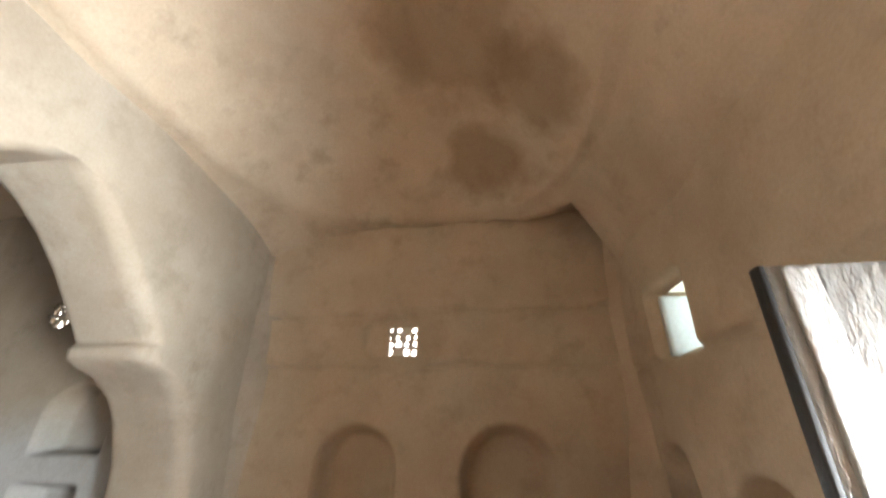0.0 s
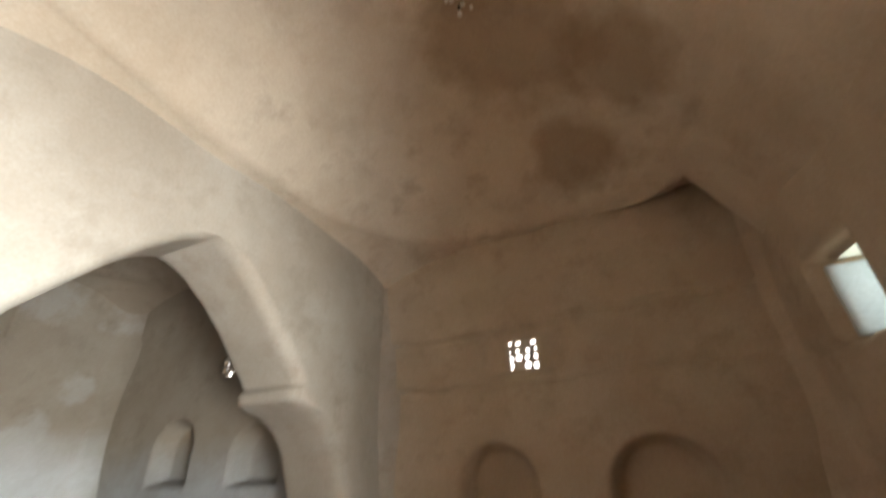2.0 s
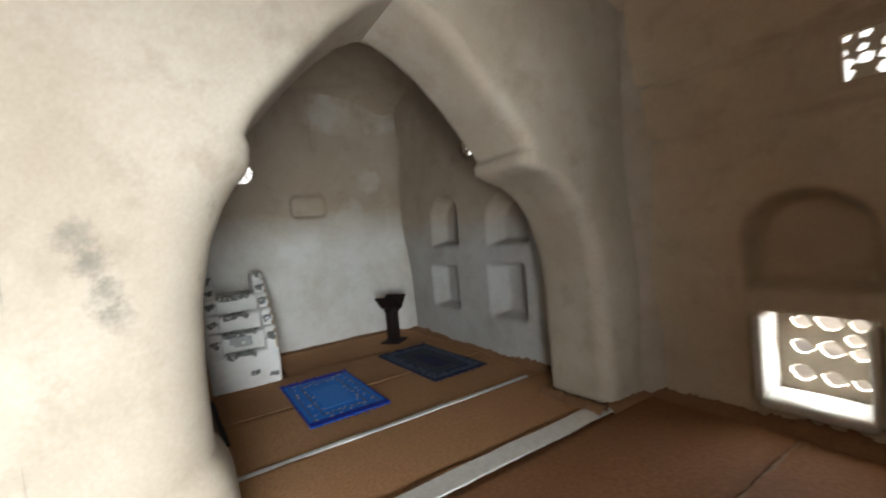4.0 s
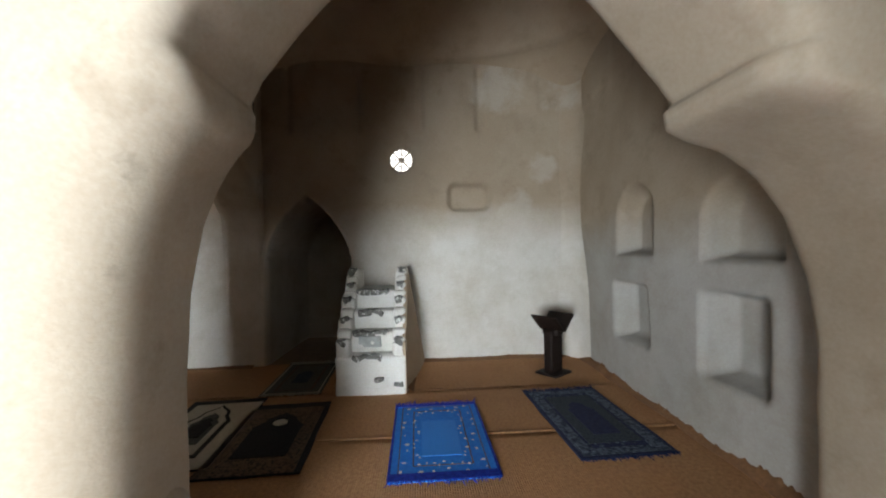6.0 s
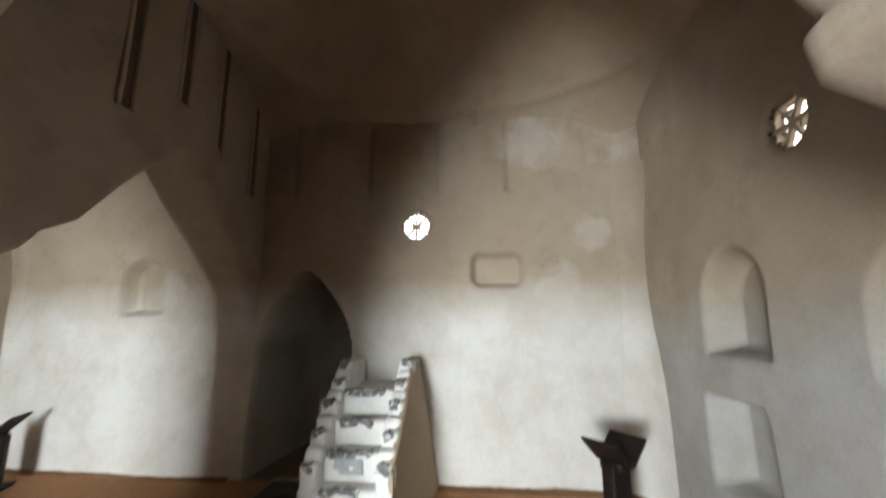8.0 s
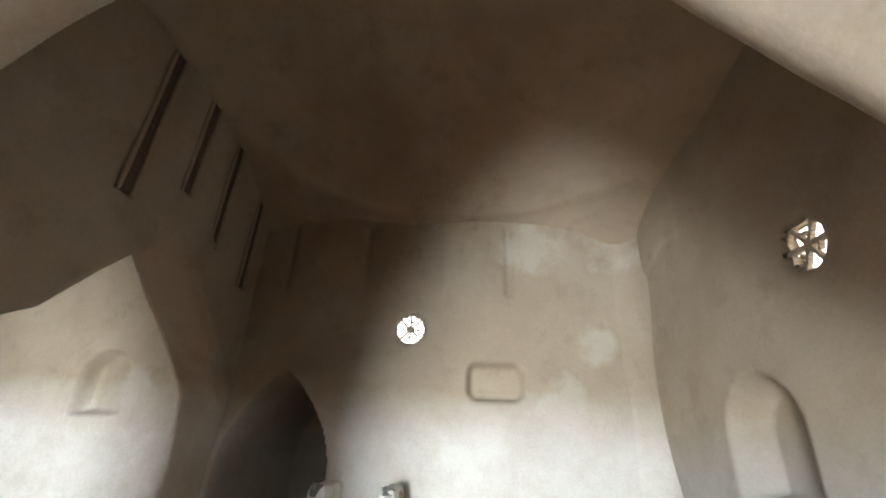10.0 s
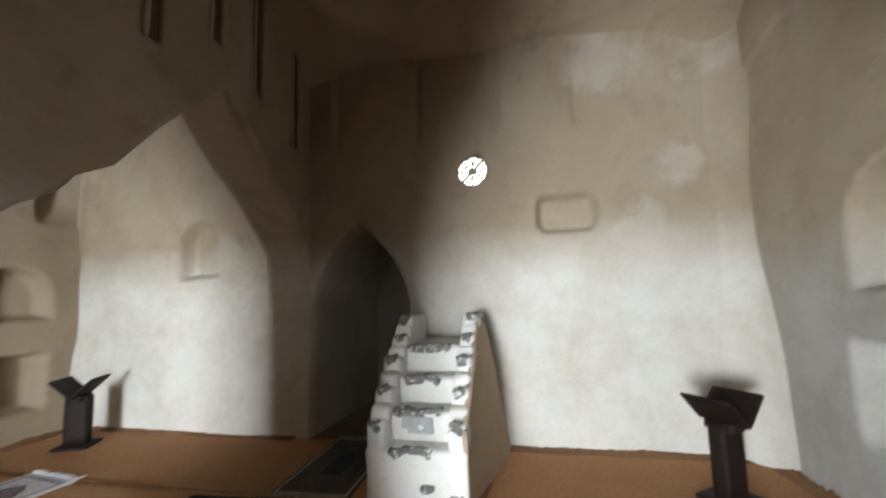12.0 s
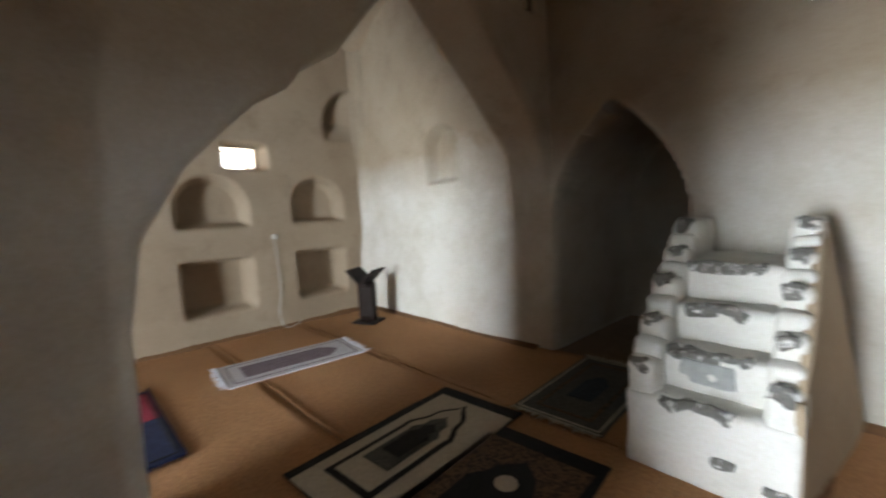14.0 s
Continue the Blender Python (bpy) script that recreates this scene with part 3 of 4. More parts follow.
def central_pillar():
    prof = ((-0.01, 0.57), (0.2, 0.565), (0.42, 0.545), (0.5, 0.52), (0.6, 0.46), (0.75, 0.42), (1.0, 0.385), (1.4, 0.37), (2.0, 0.35), (2.6, 0.33), (3.9, 0.32))
    verts, faces, m = [], [], 72
    zs = np.interp(np.linspace(0, len(prof) - 1, 90), range(len(prof)), [p[0] for p in prof])
    for z in zs:
        r = np.interp(z, [p[0] for p in prof], [p[1] for p in prof])
        for i in range(m):
            a = 2 * math.pi * i / m
            sq = (abs(math.cos(a)) ** 3.4 + abs(math.sin(a)) ** 3.4) ** (-1 / 3.4)
            q = Vector((math.cos(a), math.sin(a), 0)) * r * sq
            w = 1 + 0.05 * noise.noise(Vector((q.x * 2, q.y * 2, z * 2.2))) + 0.012 * noise.noise(Vector((q.x * 9, q.y * 9, z * 9)))
            verts.append((PX - 0.06 + 0.6 * q.x * w, PY + 0.05 + q.y * w, z))
    for j in range(len(zs) - 1):
        for i in range(m):
            a, b = j * m + i, j * m + (i + 1) % m
            faces.append((a, b, b + m, a + m))
    ob = link("central_pillar", verts, faces, M_PILLAR)
    tagged(ob, "thick rounded cream plaster pillar with a flared head", "pillar", kind="structure")


central_pillar()


# domes
def dome(name, x0, x1, y0, y1, ring, rise, mat, label, seed, n=2.8, inset=0.0, lift=0.0, pocket=False):
    cx, cy, a, b = (x0 + x1) / 2, (y0 + y1) / 2, (x1 - x0) / 2, (y1 - y0) / 2
    m = 160
    verts, faces = [], []
    levels = [("out", t) for t in np.linspace(0, 1, 12)] + [("lip", 0)] + [("in", t) for t in np.linspace(0.02, 1, 34)]
    for kind, t in levels:
        for i in range(m):
            q = 2 * math.pi * i / m
            c, s = math.cos(q), math.sin(q)
            sq = 1.05 / max(abs(c), abs(s))
            rr = 0.965 * (abs(c) ** n + abs(s) ** n) ** (-1 / n)
            wav = 0.018 * math.sin(5 * q + seed) + 0.012 * math.sin(11 * q)
            if kind == "out":
                r = sq + (rr - sq) * t
                z = ring + wav - 1.35 * (sq - rr - 0.06) * (1 - t) ** 1.3
            elif kind == "lip":
                r, z = rr - 0.035, ring + wav + 0.004
            else:
                r = (rr - 0.035) * (1 - t)
                z = ring + wav * (1 - t) + rise * math.sin(t * math.pi / 2) ** 0.85
            lean = t if kind == "out" else 1.0
            x, y = cx + (a - inset * lean * (c > 0)) * c * r, cy + b * s * r
            if kind == "out" and c > 0:
                z -= 2.6 * inset * c * c * (1 - t)
            fade = (1 - t) if kind == "in" else 1.0
            z += lift * max(0.0, -s) ** 2 * fade
            if pocket and kind == "out" and abs(q - 0.96) < 0.22 and 0.1 < t < 0.8:
                z = ring + 0.06
            z += noise.noise(Vector((x * 1.4, y * 1.4, seed))) * 0.03 * (1 if kind == "in" else 0.4)
            verts.append((x, y, z))
    for j in range(len(levels) - 1):
        for i in range(m):
            p, q = j * m + i, j * m + (i + 1) % m
            faces.append((p, p + m, q + m, q))
    ob = link(name, verts, faces, mat)
    return tagged(ob, label, "ceiling", kind="structure")


dome("ceiling_1", XW, -1.94, 0.65, YN_W, 3.56, 0.8, M_DOME, "shallow mud-plaster dome over the prayer bay", 1, lift=0.4)
dome("ceiling_2", -1.35, XE, 0.8, YN_E, 3.22, 0.8, M_DOME_NE, "shallow mud-plaster dome with brown water stains", 2, 3.3, inset=0.28, pocket=True)
dome("ceiling_3", XW, -1.85, YS, 0.2, 3.65, 0.6, M_DOME, "shallow mud-plaster dome over the side bay", 3)
dome("ceiling_4", -1.35, XE, YS, 0.2, 3.3, 0.6, M_DOME, "shallow mud-plaster dome by the entrance", 4)
# Two unseen covers, added to keep sunlight from leaking in between the domes.
tagged(part("leak_cover", rbox(-1.4, XE + 0.1, -0.45, 0.84, 3.34, 3.5, 0.02, 4), M_DOME), "unseen flat strip added between two domes against light leaks", "ceiling", kind="structure")
tagged(part("roof", rbox(XW - 0.6, XE + 0.6, YS - 0.6, YN_E + 0.6, 4.6, 4.75, 0.02, 4), M_DOME), "unseen flat slab added over the domes against light leaks", "roof", kind="structure")
floor_and_ground()


def cove(name, x, y, sx, sy, r, mat):
    """A rounded inner corner between two walls."""
    verts, faces = [], []
    k = 8
    zs = np.linspace(0, 3.7, 60)
    for z in zs:
        rr = r * (1 + 0.25 * noise.noise(Vector((x, y, z * 1.6))))
        for i in range(k + 1):
            a = math.pi / 2 * i / k
            verts.append((x + sx * (rr - rr * math.sin(a)) - sx * 0.02 * (i == k), y + sy * (rr - rr * math.cos(a)) - sy * 0.02 * (i == 0), z))
    for j in range(len(zs) - 1):
        for i in range(k):
            q = j * (k + 1) + i
            faces.append((q, q + 1, q + k + 2, q + k + 1))
    tagged(link(name, verts, faces, mat), "rounded mud-plaster inner corner", "corner", kind="structure")


cove("trim_5", -1.40, YN_E + 0.02, 1, -1, 0.26, M_PILLAR)
cove("trim_6", XE, YN_E, -1, -1, 0.2, M_WALL_E)
cove("trim_7", XW, YN_W, 1, -1, 0.3, M_WALL_W)
cove("trim_8", XW, YS, 1, 1, 0.1, M_WALL_W)


# ---- things ----
def fringe(name, parent, x0, y0, x1, y1, count, length, mat, out, seed):
    """Loose threads along an edge from (x0, y0) to (x1, y1), hanging towards out."""
    rs = np.random.RandomState(seed)
    verts, faces = [], []
    o = Vector(out)
    for i in range(count):
        t = (i + rs.uniform(0.2, 0.8)) / count
        p = Vector((x0 + (x1 - x0) * t, y0 + (y1 - y0) * t, 0.009))
        d = (o + Vector((rs.uniform(-0.5, 0.5), rs.uniform(-0.5, 0.5), rs.uniform(-0.1, 0.25)))) * length * rs.uniform(0.5, 1.2)
        w = Vector((-o.y, o.x, 0)) * 0.004
        k = len(verts)
        e = p + d
        e.z = max(e.z, 0.006)
        verts += [p - w, p + w, e + w * 0.5, e - w * 0.5, p + Vector((0, 0, 0.006)), e + Vector((0, 0, 0.004))]
        faces += [(k, k + 1, k + 2, k + 3), (k, k + 4, k + 5, k + 3), (k + 1, k + 4, k + 5, k + 2)]
    return link(name, verts, faces, mat, parent, False)


def mat_strip(x0, x1, y0, y1, level, mat, label, seed):
    """One width of matting with a ragged rim."""
    rs = np.random.RandomState(seed)
    nx, ny = 14, int((y1 - y0) / 0.05)
    verts, faces = [], []
    for layer in (0, 1):
        for i in range(nx + 1):
            for j in range(ny + 1):
                x, y = x0 + (x1 - x0) * i / nx, y0 + (y1 - y0) * j / ny
                rim = min(i, nx - i) == 0
                if rim:
                    x += 0.012 * noise.noise(Vector((x * 3, y * 4, seed))) + 0.004 * rs.uniform(-1, 1)
                z = level + 0.006 * noise.noise(Vector((x * 2.2, y * 2.2, seed))) if layer == 0 else -0.012
                if layer == 0 and rim:
                    z += 0.004
                verts.append((x, y, z))
    n = (nx + 1) * (ny + 1)
    for i in range(nx):
        for j in range(ny):
            q = i * (ny + 1) + j
            faces.append((q, q + ny + 1, q + ny + 2, q + 1))
            faces.append((n + q, n + q + 1, n + q + ny + 2, n + q + ny + 1))
    for i in range(nx):
        for q in (i * (ny + 1), i * (ny + 1) + ny):
            faces.append((q, q + ny + 1, n + q + ny + 1, n + q))
    for j in range(ny):
        for q in (j, nx * (ny + 1) + j):
            faces.append((q, q + 1, n + q + 1, n + q))
    top = empty("floor_mat", label, "mat", "jute mats on the floor")
    link("weave", verts, faces, mat, top)
    fringe("fringe", top, x0 + 0.02, y1 - 0.01, x1 - 0.02, y1 - 0.01, 70, 0.045, M_FIBRE, (0, 0.4, 0.9), seed)
    return top


strips = [(-5.22, -4.17), (-4.15, -3.25), (-3.23, -2.31), (-2.29, -1.52)]
for i, (x0, x1) in enumerate(strips):
    mat_strip(x0, x1, YS - 0.02, YN_W - 0.0, 0.0 if i % 2 else -0.003, M_JUTE, "coarse brown woven jute mat laid to the wall", i)
for i, (x0, x1) in enumerate(((-1.34, -0.42), (-0.4, 0.5), (0.52, 1.2), (1.22, 1.82))):
    mat_strip(x0, x1, YS - 0.02, YN_E - 0.0, 0.0 if i % 2 else -0.003, M_JUTE_RED, "reddish-brown woven mat with a ragged edge", i + 9)
tagged(part("threshold_strip", rbox(-1.51, -1.35, PY, 4.2, -0.03, 0.007, 0.008, 24, 0.012, 4), M_STRIP), "pale worn plaster strip between the mats", "threshold", kind="structure")
tagged(part("seam_strip", rbox(-2.325, -2.275, 1.7, 4.15, -0.02, 0.009, 0.006, 12, 0.008, 4), M_STRIP), "pale frayed seam tape between two mats", "seam")


def mat_edge(name, pts, height, label, seed):
    """Fibrous matting turned up against a wall."""
    rs = np.random.RandomState(seed)
    verts, faces = [], []
    for (x0, y0), (x1, y1), (nx, ny) in pts:
        run = math.hypot(x1 - x0, y1 - y0)
        k = int(run / 0.02)
        base = len(verts)
        for i in range(k + 1):
            t = i / k
            x, y = x0 + (x1 - x0) * t, y0 + (y1 - y0) * t
            h = height * (0.4 + 0.9 * abs(noise.noise(Vector((x * 1.8, y * 1.8, seed)))) + 0.35 * rs.uniform(0, 1) ** 2)
            o = 0.07 + 0.03 * noise.noise(Vector((x * 2, y * 2, seed + 5)))
            verts += [(x + nx * o, y + ny * o, -0.005), (x + nx * 0.035, y + ny * 0.035, h * 0.55), (x + nx * 0.004, y + ny * 0.004, h), (x - nx * 0.03, y - ny * 0.03, h * 0.9), (x - nx * 0.03, y - ny * 0.03, -0.01)]
        for i in range(k):
            for j in range(4):
                q = base + i * 5 + j
                faces.append((q, q + 1, q + 6, q + 5))
    return tagged(link(name, verts, faces, M_FIBRE), label, "trim", kind="structure")


mat_edge("trim_1", [((-1.38, YN_E), (1.78, YN_E), (0, -1))], 0.1, "ragged brown mat edge turned up the wall", 2)
mat_edge("trim_2", [((-5.18, YN_W), (-1.86, YN_W), (0, -1))], 0.09, "ragged brown mat edge along the niche wall", 3)
mat_edge("trim_3", [((-5.17, YS), (-1.9, YS), (0, 1))], 0.04, "ragged brown mat edge along the south wall", 4)
mat_edge("trim_4", [((-1.37, 4.05), (-1.37, 4.58), (1, 0)), ((-1.95, 4.02), (-1.36, 4.02), (0, -1))], 0.06, "ragged mat edge round the arch foot", 6)


mat_edge("trim_9", [((XW, 2.36), (XW, 4.36), (1, 0)), ((XW, YS), (XW, 0.5), (1, 0))], 0.03, "dark ragged mat edge along the prayer wall", 8)
mat_edge("trim_10", [((-5.15, 2.33), (-4.12, 2.33), (0, 1))], 0.05, "curled jute mat edge beside the pulpit", 9)


def sheet(name, pts, z, mat, parent, thick=0.004, label=""):
    """A flat outline of textile, given in the rug's own axes."""
    bm = bmesh.new()
    vs = [bm.verts.new((x, y, z)) for x, y in pts]
    f = bm.faces.new(vs)
    r = bmesh.ops.extrude_face_region(bm, geom=[f])
    bmesh.ops.translate(bm, vec=(0, 0, thick), verts=[v for v in r["geom"] if isinstance(v, bmesh.types.BMVert)])
    return part(name, bm, mat, parent, label, False)


def oblong(x0, x1, y0, y1):
    return [(x0, y0), (x1, y0), (x1, y1), (x0, y1)]


def frame_band(name, l, w, inset, width, z, mat, parent):
    """A woven border: four strips in one mesh."""
    bm = bmesh.new()
    a, b = l / 2 - inset, w / 2 - inset
    for x0, x1, y0, y1 in ((-a, a, -b, -b + width), (-a, a, b - width, b), (-a, -a + width, -b + width, b - width), (a - width, a, -b + width, b - width)):
        bmesh.ops.create_cube(bm, size=1, matrix=Matrix.Translation(((x0 + x1) / 2, (y0 + y1) / 2, z)) @ Matrix.Diagonal((x1 - x0, y1 - y0, 0.003, 1)))
    return part(name, bm, mat, parent, "", False)


def arch_shape(l, w, tip):
    """A pointed prayer arch outline; its tip points along -x."""
    pts = [(l / 2, -w / 2), (l / 2, w / 2)]
    for i in range(9):
        t = i / 8
        pts.append((-l / 2 + tip * (1 - t) - 0.0, w / 2 * (1 - t ** 1.6) + 0.012 * math.sin(t * 12)))
    for i in range(7, -1, -1):
        t = i / 8
        pts.append((-l / 2 + tip * (1 - t), -w / 2 * (1 - t ** 1.6) - 0.012 * math.sin(t * 12)))
    return pts


def rug(cx, cy, angle, l, w, base_mat, label, fringe_mat=None, group=""):
    top = tagged(new("prayer_rug"), label, "rug", group)
    top.matrix_world = pose(cx, cy, 0.004, 0, 0, angle)
    nx, ny = 24, 14
    verts, faces = [], []
    for layer in (0, 1):
        for i in range(nx + 1):
            for j in range(ny + 1):
                x, y = -l / 2 + l * i / nx, -w / 2 + w * j / ny
                if min(i, nx - i, j, ny - j) == 0:
                    x += 0.008 * noise.noise(Vector((x * 5 + cx, y * 5, cy)))
                    y += 0.008 * noise.noise(Vector((x * 5 + cx, y * 5, cy + 3)))
                verts.append((x, y, 0.009 if layer == 0 else -0.002))
    n = (nx + 1) * (ny + 1)
    for i in range(nx):
        for j in range(ny):
            q = i * (ny + 1) + j
            faces += [(q, q + ny + 1, q + ny + 2, q + 1), (n + q, n + q + 1, n + q + ny + 2, n + q + ny + 1)]
    for i in range(nx):
        for q in (i * (ny + 1), i * (ny + 1) + ny):
            faces.append((q, q + ny + 1, n + q + ny + 1, n + q))
    for j in range(ny):
        for q in (j, nx * (ny + 1) + j):
            faces.append((q, q + 1, n + q + 1, n + q))
    link("ground_weave", verts, faces, base_mat, top, False)
    if fringe_mat:
        fringe("fringe", top, -l / 2, -w / 2, -l / 2, w / 2, 90, 0.045, fringe_mat, (-1, 0, 0), 3)
        fringe("fringe", top, l / 2, -w / 2, l / 2, w / 2, 90, 0.045, fringe_mat, (1, 0, 0), 4)
    return top


def dots(name, spots, r, z, mat, parent):
    """Small woven flowers, one part each on one shared mesh."""
    bm = bmesh.new()
    bmesh.ops.create_cone(bm, cap_ends=True, segments=6, radius1=r, radius2=r * 0.8, depth=0.002)
    first = part(name, bm, mat, parent, "", False)
    for k, (x, y) in enumerate(spots):
        ob = first if k == 0 else new(name, first.data)
        ob.parent = parent
        ob.location = (x + 0.02 * math.sin(k * 5.1), y + 0.02 * math.cos(k * 3.7), z)
        ob.scale = (1 + 0.5 * math.sin(k * 2.1), 1 + 0.5 * math.cos(k * 1.3), 1)


def rim_spots(l, w, inset, n_l, n_w):
    a, b = l / 2 - inset, w / 2 - inset
    out = []
    for i in range(n_l):
        x = -a + 2 * a * i / (n_l - 1)
        out += [(x, -b), (x, b)]
    for j in range(1, n_w - 1):
        y = -b + 2 * b * j / (n_w - 1)
        out += [(-a, y), (a, y)]
    return out


L1, W1 = 1.13, 0.68
r1 = rug(-3.245, 2.585, 0.8, L1, W1, M_BLUE, "bright blue prayer rug with pale motifs and fringe", M_BLUE_D, "prayer rugs")
frame_band("border", L1, W1, 0.0, 0.018, 0.0095, M_BLUE_D, r1)
sheet("end_band", oblong(L1 / 2 - 0.075, L1 / 2 - 0.002, -W1 / 2 + 0.01, W1 / 2 - 0.01), 0.0085, M_BLUE_D, r1)
frame_band("inner_border", L1, W1, 0.15, 0.008, 0.0095, M_BROWN, r1)
sheet("end_band", oblong(-L1 / 2 + 0.002, -L1 / 2 + 0.045, -W1 / 2 + 0.01, W1 / 2 - 0.01), 0.0085, M_BLUE_D, r1)
dots("flower", rim_spots(L1, W1, 0.175, 13, 8), 0.009, 0.0105, M_LIGHTGREY, r1)
frame_band("thin_border", L1, W1, 0.06, 0.006, 0.0095, M_BROWN, r1)
sheet("field", oblong(-0.22, 0.3, -0.13, 0.13), 0.0085, M_BLUE_L, r1)
dots("flower", rim_spots(L1, W1, 0.095, 9, 6), 0.012, 0.0105, M_LIGHTGREY, r1)

r2 = rug(-3.43, 3.75, 3.0, 1.19, 0.66, M_NAVY, "dark navy prayer rug with a slate field and fringe", M_NAVY, "prayer rugs")
frame_band("border", 1.19, 0.66, 0.03, 0.085, 0.0095, M_GREYBLUE, r2)
sheet("field", oblong(-0.42, 0.42, -0.19, 0.19), 0.0085, M_SLATE, r2)
sheet("medallion", arch_shape(0.6, 0.2, 0.2), 0.0105, M_NAVY, r2)
for sx in (-1, 1):
    for sy in (-1, 1):
        sheet("corner_motif", oblong(sx * 0.47 - 0.05, sx * 0.47 + 0.05, sy * 0.24 - 0.045, sy * 0.24 + 0.045), 0.0115, M_GREYBLUE, r2)
dots("flower", rim_spots(1.19, 0.66, 0.16, 12, 8), 0.014, 0.0115, M_GREYBLUE, r2)

r3 = rug(-3.50, 0.78, 4.0, 1.20, 0.62, M_BLACK, "cream prayer rug with a black border and pointed arch", None, "prayer rugs")
sheet("field", oblong(-0.50, 0.60, -0.245, 0.305), 0.0085, M_CREAM, r3)
sheet("arch_outline", arch_shape(0.92, 0.34, 0.4), 0.0125, M_BLACK, r3)
sheet("arch_fill", arch_shape(0.84, 0.27, 0.36), 0.0165, M_CREAM, r3)
sheet("arch_band", arch_shape(0.56, 0.19, 0.24), 0.0205, M_OLIVE, r3)
sheet("arch_heart", arch_shape(0.36, 0.13, 0.18), 0.0245, M_BLACK, r3)

r4 = rug(-3.38, 1.37, 3.0, 1.14, 0.64, M_BLACK, "dark brown prayer rug with a black arched motif", None, "prayer rugs")
sheet("field", oblong(-0.46, 0.56, -0.315, 0.28), 0.0085, M_BROWN, r4)
sheet("arch_fill", arch_shape(0.72, 0.36, 0.3), 0.0125, M_BLACK, r4)
sheet("dome_motif", [(-0.16 + 0.055 * math.cos(a * 0.52), 0.055 * math.sin(a * 0.52)) for a in range(12)], 0.0165, M_CREAM, r4)

r5 = rug(-4.70, 1.21, 2.0, 1.04, 0.56, M_OLIVE, "faded grey-green prayer rug before the prayer niche", M_CREAM, "prayer rugs")
frame_band("border", 1.04, 0.56, 0.02, 0.012, 0.0095, M_CREAM, r5)
frame_band("inner_border", 1.04, 0.56, 0.1, 0.02, 0.0095, M_BROWN, r5)
sheet("medallion", arch_shape(0.4, 0.16, 0.14), 0.0105, M_SLATE, r5)

r6 = rug(-3.60, -0.985, -6.5, 1.12, 0.53, M_LIGHTGREY, "pale grey prayer rug with a plum field", M_LIGHTGREY, "prayer rugs")
sheet("field", arch_shape(0.82, 0.27, 0.15), 0.0085, M_PLUM, r6)
frame_band("border", 1.12, 0.53, 0.05, 0.012, 0.0095, M_PLUM, r6)


r7 = rug(-2.24, -0.65, 90, 1.15, 0.72, M_NAVY, "navy and crimson prayer rug on the jute mat", M_NAVY, "prayer rugs")
sheet("field", oblong(-0.55, -0.02, -0.34, 0.34), 0.0085, M_RED, r7)
frame_band("border", 1.15, 0.72, 0.03, 0.012, 0.0125, M_BLACK, r7)

r8 = rug(0.82, 3.76, 2, 1.12, 0.66, M_RED, "dark prayer rug with a crimson border", M_RED, "prayer rugs")
sheet("field", oblong(-0.5, 0.5, -0.27, 0.27), 0.0085, M_SLATE, r8)
frame_band("border", 1.12, 0.66, 0.08, 0.012, 0.0125, M_BLACK, r8)


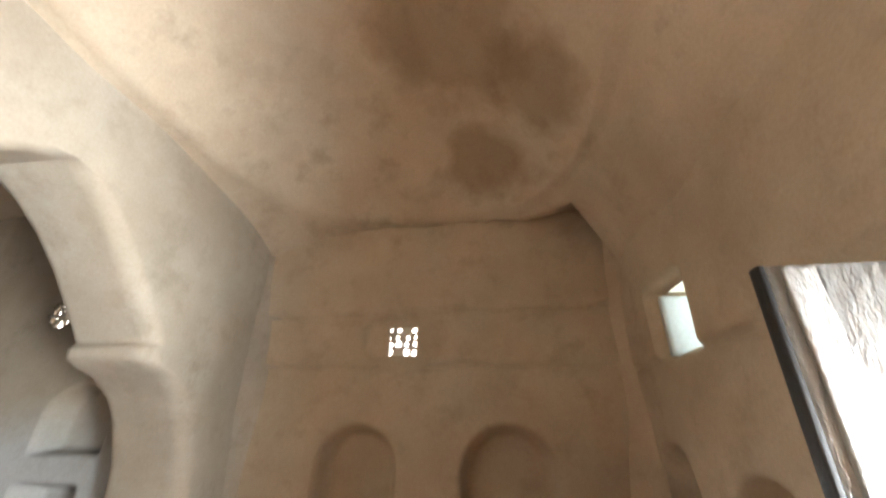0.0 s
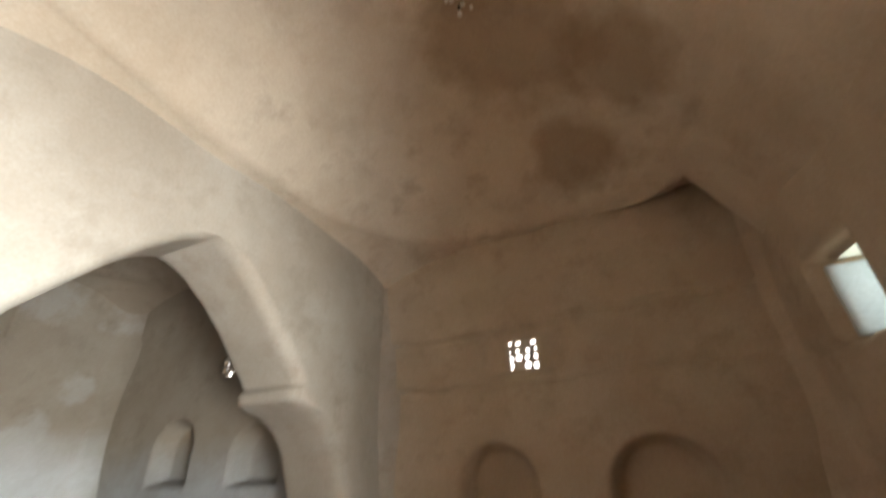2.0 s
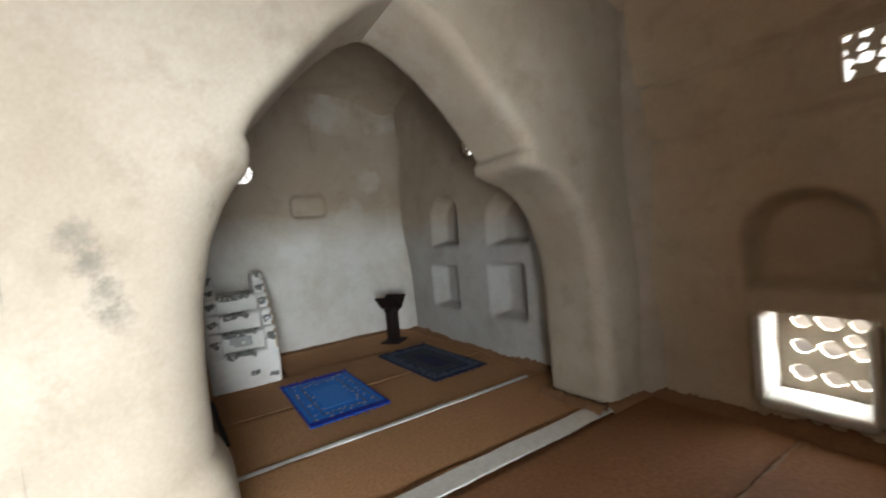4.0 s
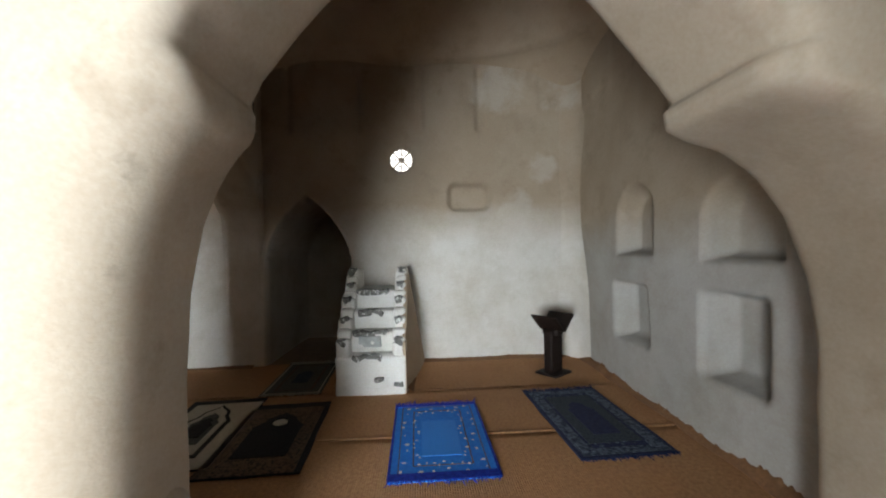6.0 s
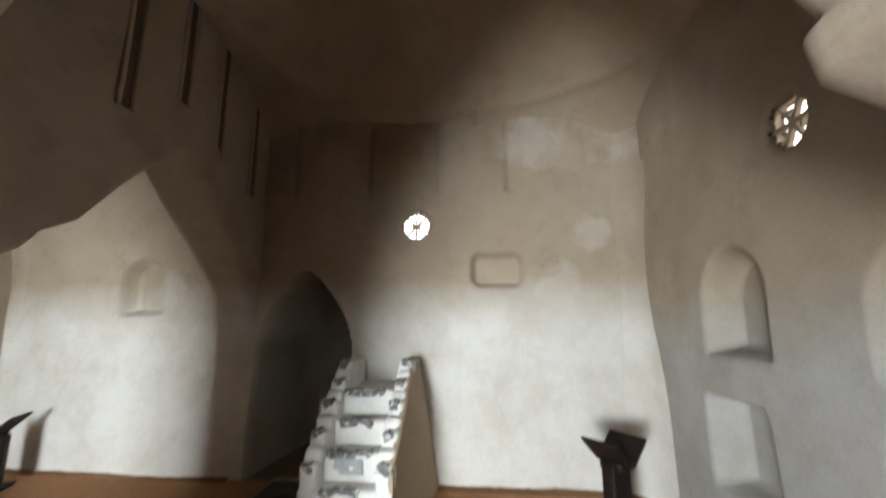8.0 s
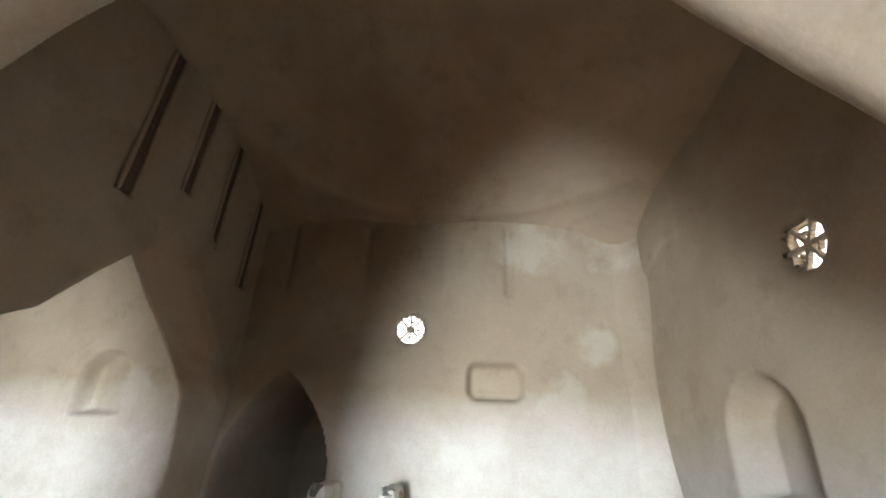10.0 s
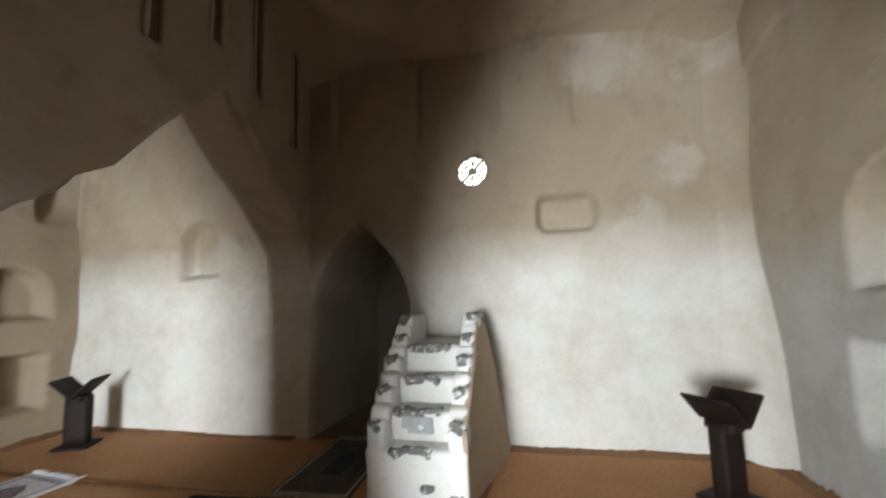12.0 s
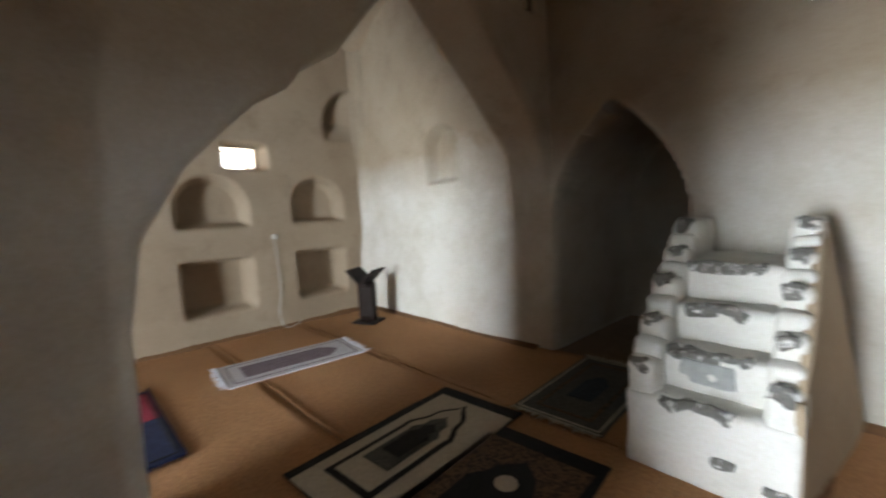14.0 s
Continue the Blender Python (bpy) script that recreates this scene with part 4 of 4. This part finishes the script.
def minbar():
    top = empty("pulpit", "whitewashed stepped mud pulpit with worn dark edges", "pulpit")
    y0, y1 = 1.665, 2.315
    part("plinth", rbox(-5.2, -4.1, y0, y1, -0.02, 0.37, 0.035, 18, 0.012, 5), M_MINBAR, top)
    steps = ((-4.24, 0.56), (-4.42, 0.735), (-4.6, 0.92))
    for x, z in steps:
        part("step", rbox(-5.2, x, y0 + 0.1, y1 - 0.1, 0.2, z, 0.03, 16, 0.012, 7), M_MINBAR, top)
    for ya, yb in ((y0, y0 + 0.135), (y1 - 0.125, y1)):
        for x, z in ((-4.115, 0.52), (-4.185, 0.6), (-4.26, 0.69), (-4.35, 0.77), (-4.44, 0.86), (-4.53, 0.92), (-4.62, 0.99), (-4.7, 1.06), (-4.78, 1.13)):
            part("cheek_step", rbox(-5.2, x, ya, yb, 0.1, z, 0.035, 12, 0.012, 8), M_MINBAR, top)
    tops = ((-5.2, 1.12), (-4.8, 1.11), (-4.63, 0.97), (-4.46, 0.83), (-4.28, 0.66), (-4.12, 0.5))
    xs = np.linspace(-5.2, -4.115, 40)
    hs = np.interp(xs, [q[0] for q in tops], [q[1] for q in tops]) - 0.02
    verts, faces, rows = [], [], 14
    for layer in (0, 1):
        for x, h in zip(xs, hs):
            for j in range(rows + 1):
                z = -0.01 + (h + 0.01) * j / rows
                y = 2.306 + 0.19 * ((-4.05 - x) / 1.15) * (1 - z / 1.14) if layer else y1 - 0.03
                if layer:
                    y += 0.006 * noise.noise(Vector((x * 5, 0, z * 5)))
                verts.append((x, y, z))
    n, m = len(xs) * (rows + 1), rows + 1
    for i in range(len(xs) - 1):
        for j in range(rows):
            q = i * m + j
            faces += [(q, q + m, q + m + 1, q + 1), (n + q, n + q + 1, n + q + m + 1, n + q + m)]
        q = i * m + rows
        faces.append((q, q + m, n + q + m, n + q))
    for j in range(rows):
        q = (len(xs) - 1) * m + j
        faces.append((q, q + 1, n + q + 1, n + q))
    # The side turned from the doorway gets its shade as brown colour.
    link("side_face", verts, faces, M_WALL_E, top, True, "side of the pulpit, its shade put into a brown colour")
    rs = np.random.RandomState(5)
    for x, z in ((-4.1, 0.37), *steps):
        w = rs.uniform(0.14, 0.19)
        part("worn_patch", rbox(x - 0.05, x + 0.008, 1.98 - w, 1.98 + w * 0.8, z - 0.05, z + 0.004, 0.02, 12, 0.028, 21), M_WORN, top, "dark crumbled step edge")
    for ya in (y0 + 0.02, y1 - 0.11):
        for x, z in ((-4.115, 0.52), (-4.26, 0.70), (-4.44, 0.87), (-4.62, 1.0), (-4.78, 1.14)):
            part("worn_patch", rbox(x - 0.06, x + 0.007, ya, ya + 0.085, z - 0.07, z + 0.002, 0.025, 10, 0.028, 22), M_WORN, top, "dark crumbled edge")
    part("bare_patch", rbox(-4.27, -4.236, 1.86, 2.08, 0.41, 0.52, 0.012, 10, 0.012, 17), M_BARE, top, "bare grey mud on a step face")
    for y, z in ((2.02, 0.12), (2.2, 0.07)):
        part("worn_patch", rbox(-4.12, -4.085, y, y + 0.09, z, z + 0.05, 0.015, 6, 0.012, 25), M_WORN, top, "flaked grey spot")


minbar()


def lectern(x, y, turn):
    top = empty("lectern", "dark-stained wooden book stand with a folding top", "lectern", "book stands")
    part("base_plate", rbox(-0.13, 0.13, -0.145, 0.145, 0, 0.025, 0.006, 3), M_WOOD, top)
    part("column", rbox(-0.05, 0.05, -0.095, 0.095, 0.02, 0.46, 0.008, 3), M_WOOD, top)
    for s in (-1, 1):
        bm = rbox(-0.15, 0.15, 0.0, 0.235, -0.012, 0.012, 0.006, 4)
        bmesh.ops.transform(bm, verts=bm.verts, matrix=pose(0, 0, 0.455, 0, 0, 0) @ pose(0, 0, 0, 0, 0, 90 - 90 * s) @ pose(0, 0, 0, 44, 0, 0))
        part("book_rest", bm, M_WOOD, top)
    part("collar", rbox(-0.09, 0.09, -0.06, 0.06, 0.41, 0.47, 0.01, 3), M_WOOD, top)
    top.matrix_world = pose(x, y, 0.006, 0, 0, turn)
    return top


lectern(-4.53, 3.84, 38)
lectern(-4.72, -1.48, 25)


def socket(ob_place, label):
    top = empty("wall_socket", label, "socket")
    part("plate", rbox(-0.045, 0.045, -0.016, 0.006, -0.045, 0.045, 0.008, 4), M_PLASTIC, top)
    part("switch", rbox(-0.014, 0.014, -0.021, -0.012, -0.02, 0.02, 0.003, 2), M_PLASTIC, top)
    top.matrix_world = ob_place
    return top


socket(pose(0.18, YN_E - 0.012, 0.35), "white plastic wall socket between the low windows")
socket(pose(-3.98, YS + 0.012, 1.04, 0, 0, 180) @ Matrix.Scale(0.6, 4), "small white plastic switch on the south wall")


def cable(name, pts, r, mat, label):
    cu = bpy.data.curves.new(name, "CURVE")
    cu.dimensions, cu.bevel_depth, cu.bevel_resolution = "3D", r, 2
    sp = cu.splines.new("BEZIER")
    sp.bezier_points.add(len(pts) - 1)
    for bp, p in zip(sp.bezier_points, pts):
        bp.co = p
        bp.handle_left_type = bp.handle_right_type = "AUTO"
    cu.materials.append(mat)
    return tagged(new(name, cu), label, "cable")


cable("power_cable", [(-3.98, YS + 0.02, 1.0), (-3.99, YS + 0.02, 0.75), (-4.0, YS + 0.025, 0.4), (-3.97, YS + 0.03, 0.12), (-4.0, YS + 0.08, 0.014), (-4.12, YS + 0.09, 0.014), (-4.2, YS + 0.04, 0.05)], 0.004, M_PLASTIC, "thin white power cable hanging down the wall")


def door():
    """The open inward leaf of the entrance door, with its carved panels."""
    top = empty("door_1", "open carved and varnished wooden door leaf", "door", kind="structure")
    part("leaf", rbox(1.258, 1.82, 2.0, 2.03, 0.02, 1.665, 0.004, 3), M_DOOR, top)
    part("edge_board", rbox(1.245, 1.258, 1.9985, 2.0315, 0.02, 1.665, 0.003, 2), M_EDGE, top, "black painted door edge")
    for x0, x1 in ((1.28, 1.34), (1.47, 1.53), (1.64, 1.71)):
        part("carved_rail", rbox(x0, x1, 1.988, 2.002, 0.04, 1.655, 0.006, 10, 0.003, 40), M_DOOR, top)


door()
tagged(part("door_frame", rbox(1.98, 2.1, 0.37, 2.03, 1.72, 1.8, 0.01, 3), M_WOOD), "dark wooden lintel over the doorway", "trim", kind="structure")


def dome_hole():
    """Crumbled plaster round small holes in the stained dome."""
    top = empty("plaster_damage", "crumbled pale plaster patch in the dome, its holes coloured dark", "damage", kind="structure")
    rs = np.random.RandomState(11)
    for k in range(64):
        y = 2.62 + rs.normal(0, 0.11)
        x = 0.23 + 0.25 * (y - 2.62) + rs.normal(0, 0.045)
        s = rs.uniform(0.006, 0.019)
        # The first few flakes are dark, in place of shaded holes.
        part("flake", rbox(x - s, x + s, y - s, y + s, 3.995 - s * 0.3, 4.06, s * 0.5, 3, s * 0.5, 30), M_HOLE if k > 6 else M_HOLE_SHADE, top)


dome_hole()


# slots pressed into the arch face over the prayer bay
def slots():
    for x, z0, z1 in ((-3.36, 2.76, 3.92), (-3.84, 3.06, 3.92), (-4.31, 2.84, 3.9), (-4.88, 2.68, 3.9)):
        y = 0.38 + (0.62 - 0.38) * (x + 5.39) / 3.79 + 0.25
        top = empty("wall_groove", "vertical plaster groove with shade coloured into its bed", "groove", "grooves over the arch", kind="structure")
        part("lip", rbox(x - 0.08, x - 0.03, y - 0.02, y + 0.03, z0, z1, 0.012, 8, 0.006, 9), M_DOME, top)
        part("lip", rbox(x + 0.03, x + 0.065, y - 0.02, y + 0.02, z0, z1, 0.012, 8, 0.006, 9), M_DOME, top)
        # The groove's depth is shallow: its shade is coloured into the bed.
        part("bed", rbox(x - 0.034, x + 0.034, y - 0.02, y + 0.008, z0 + 0.01, z1, 0.004, 6, 0.004, 9), M_GROOVE_SHADE, top)


slots()
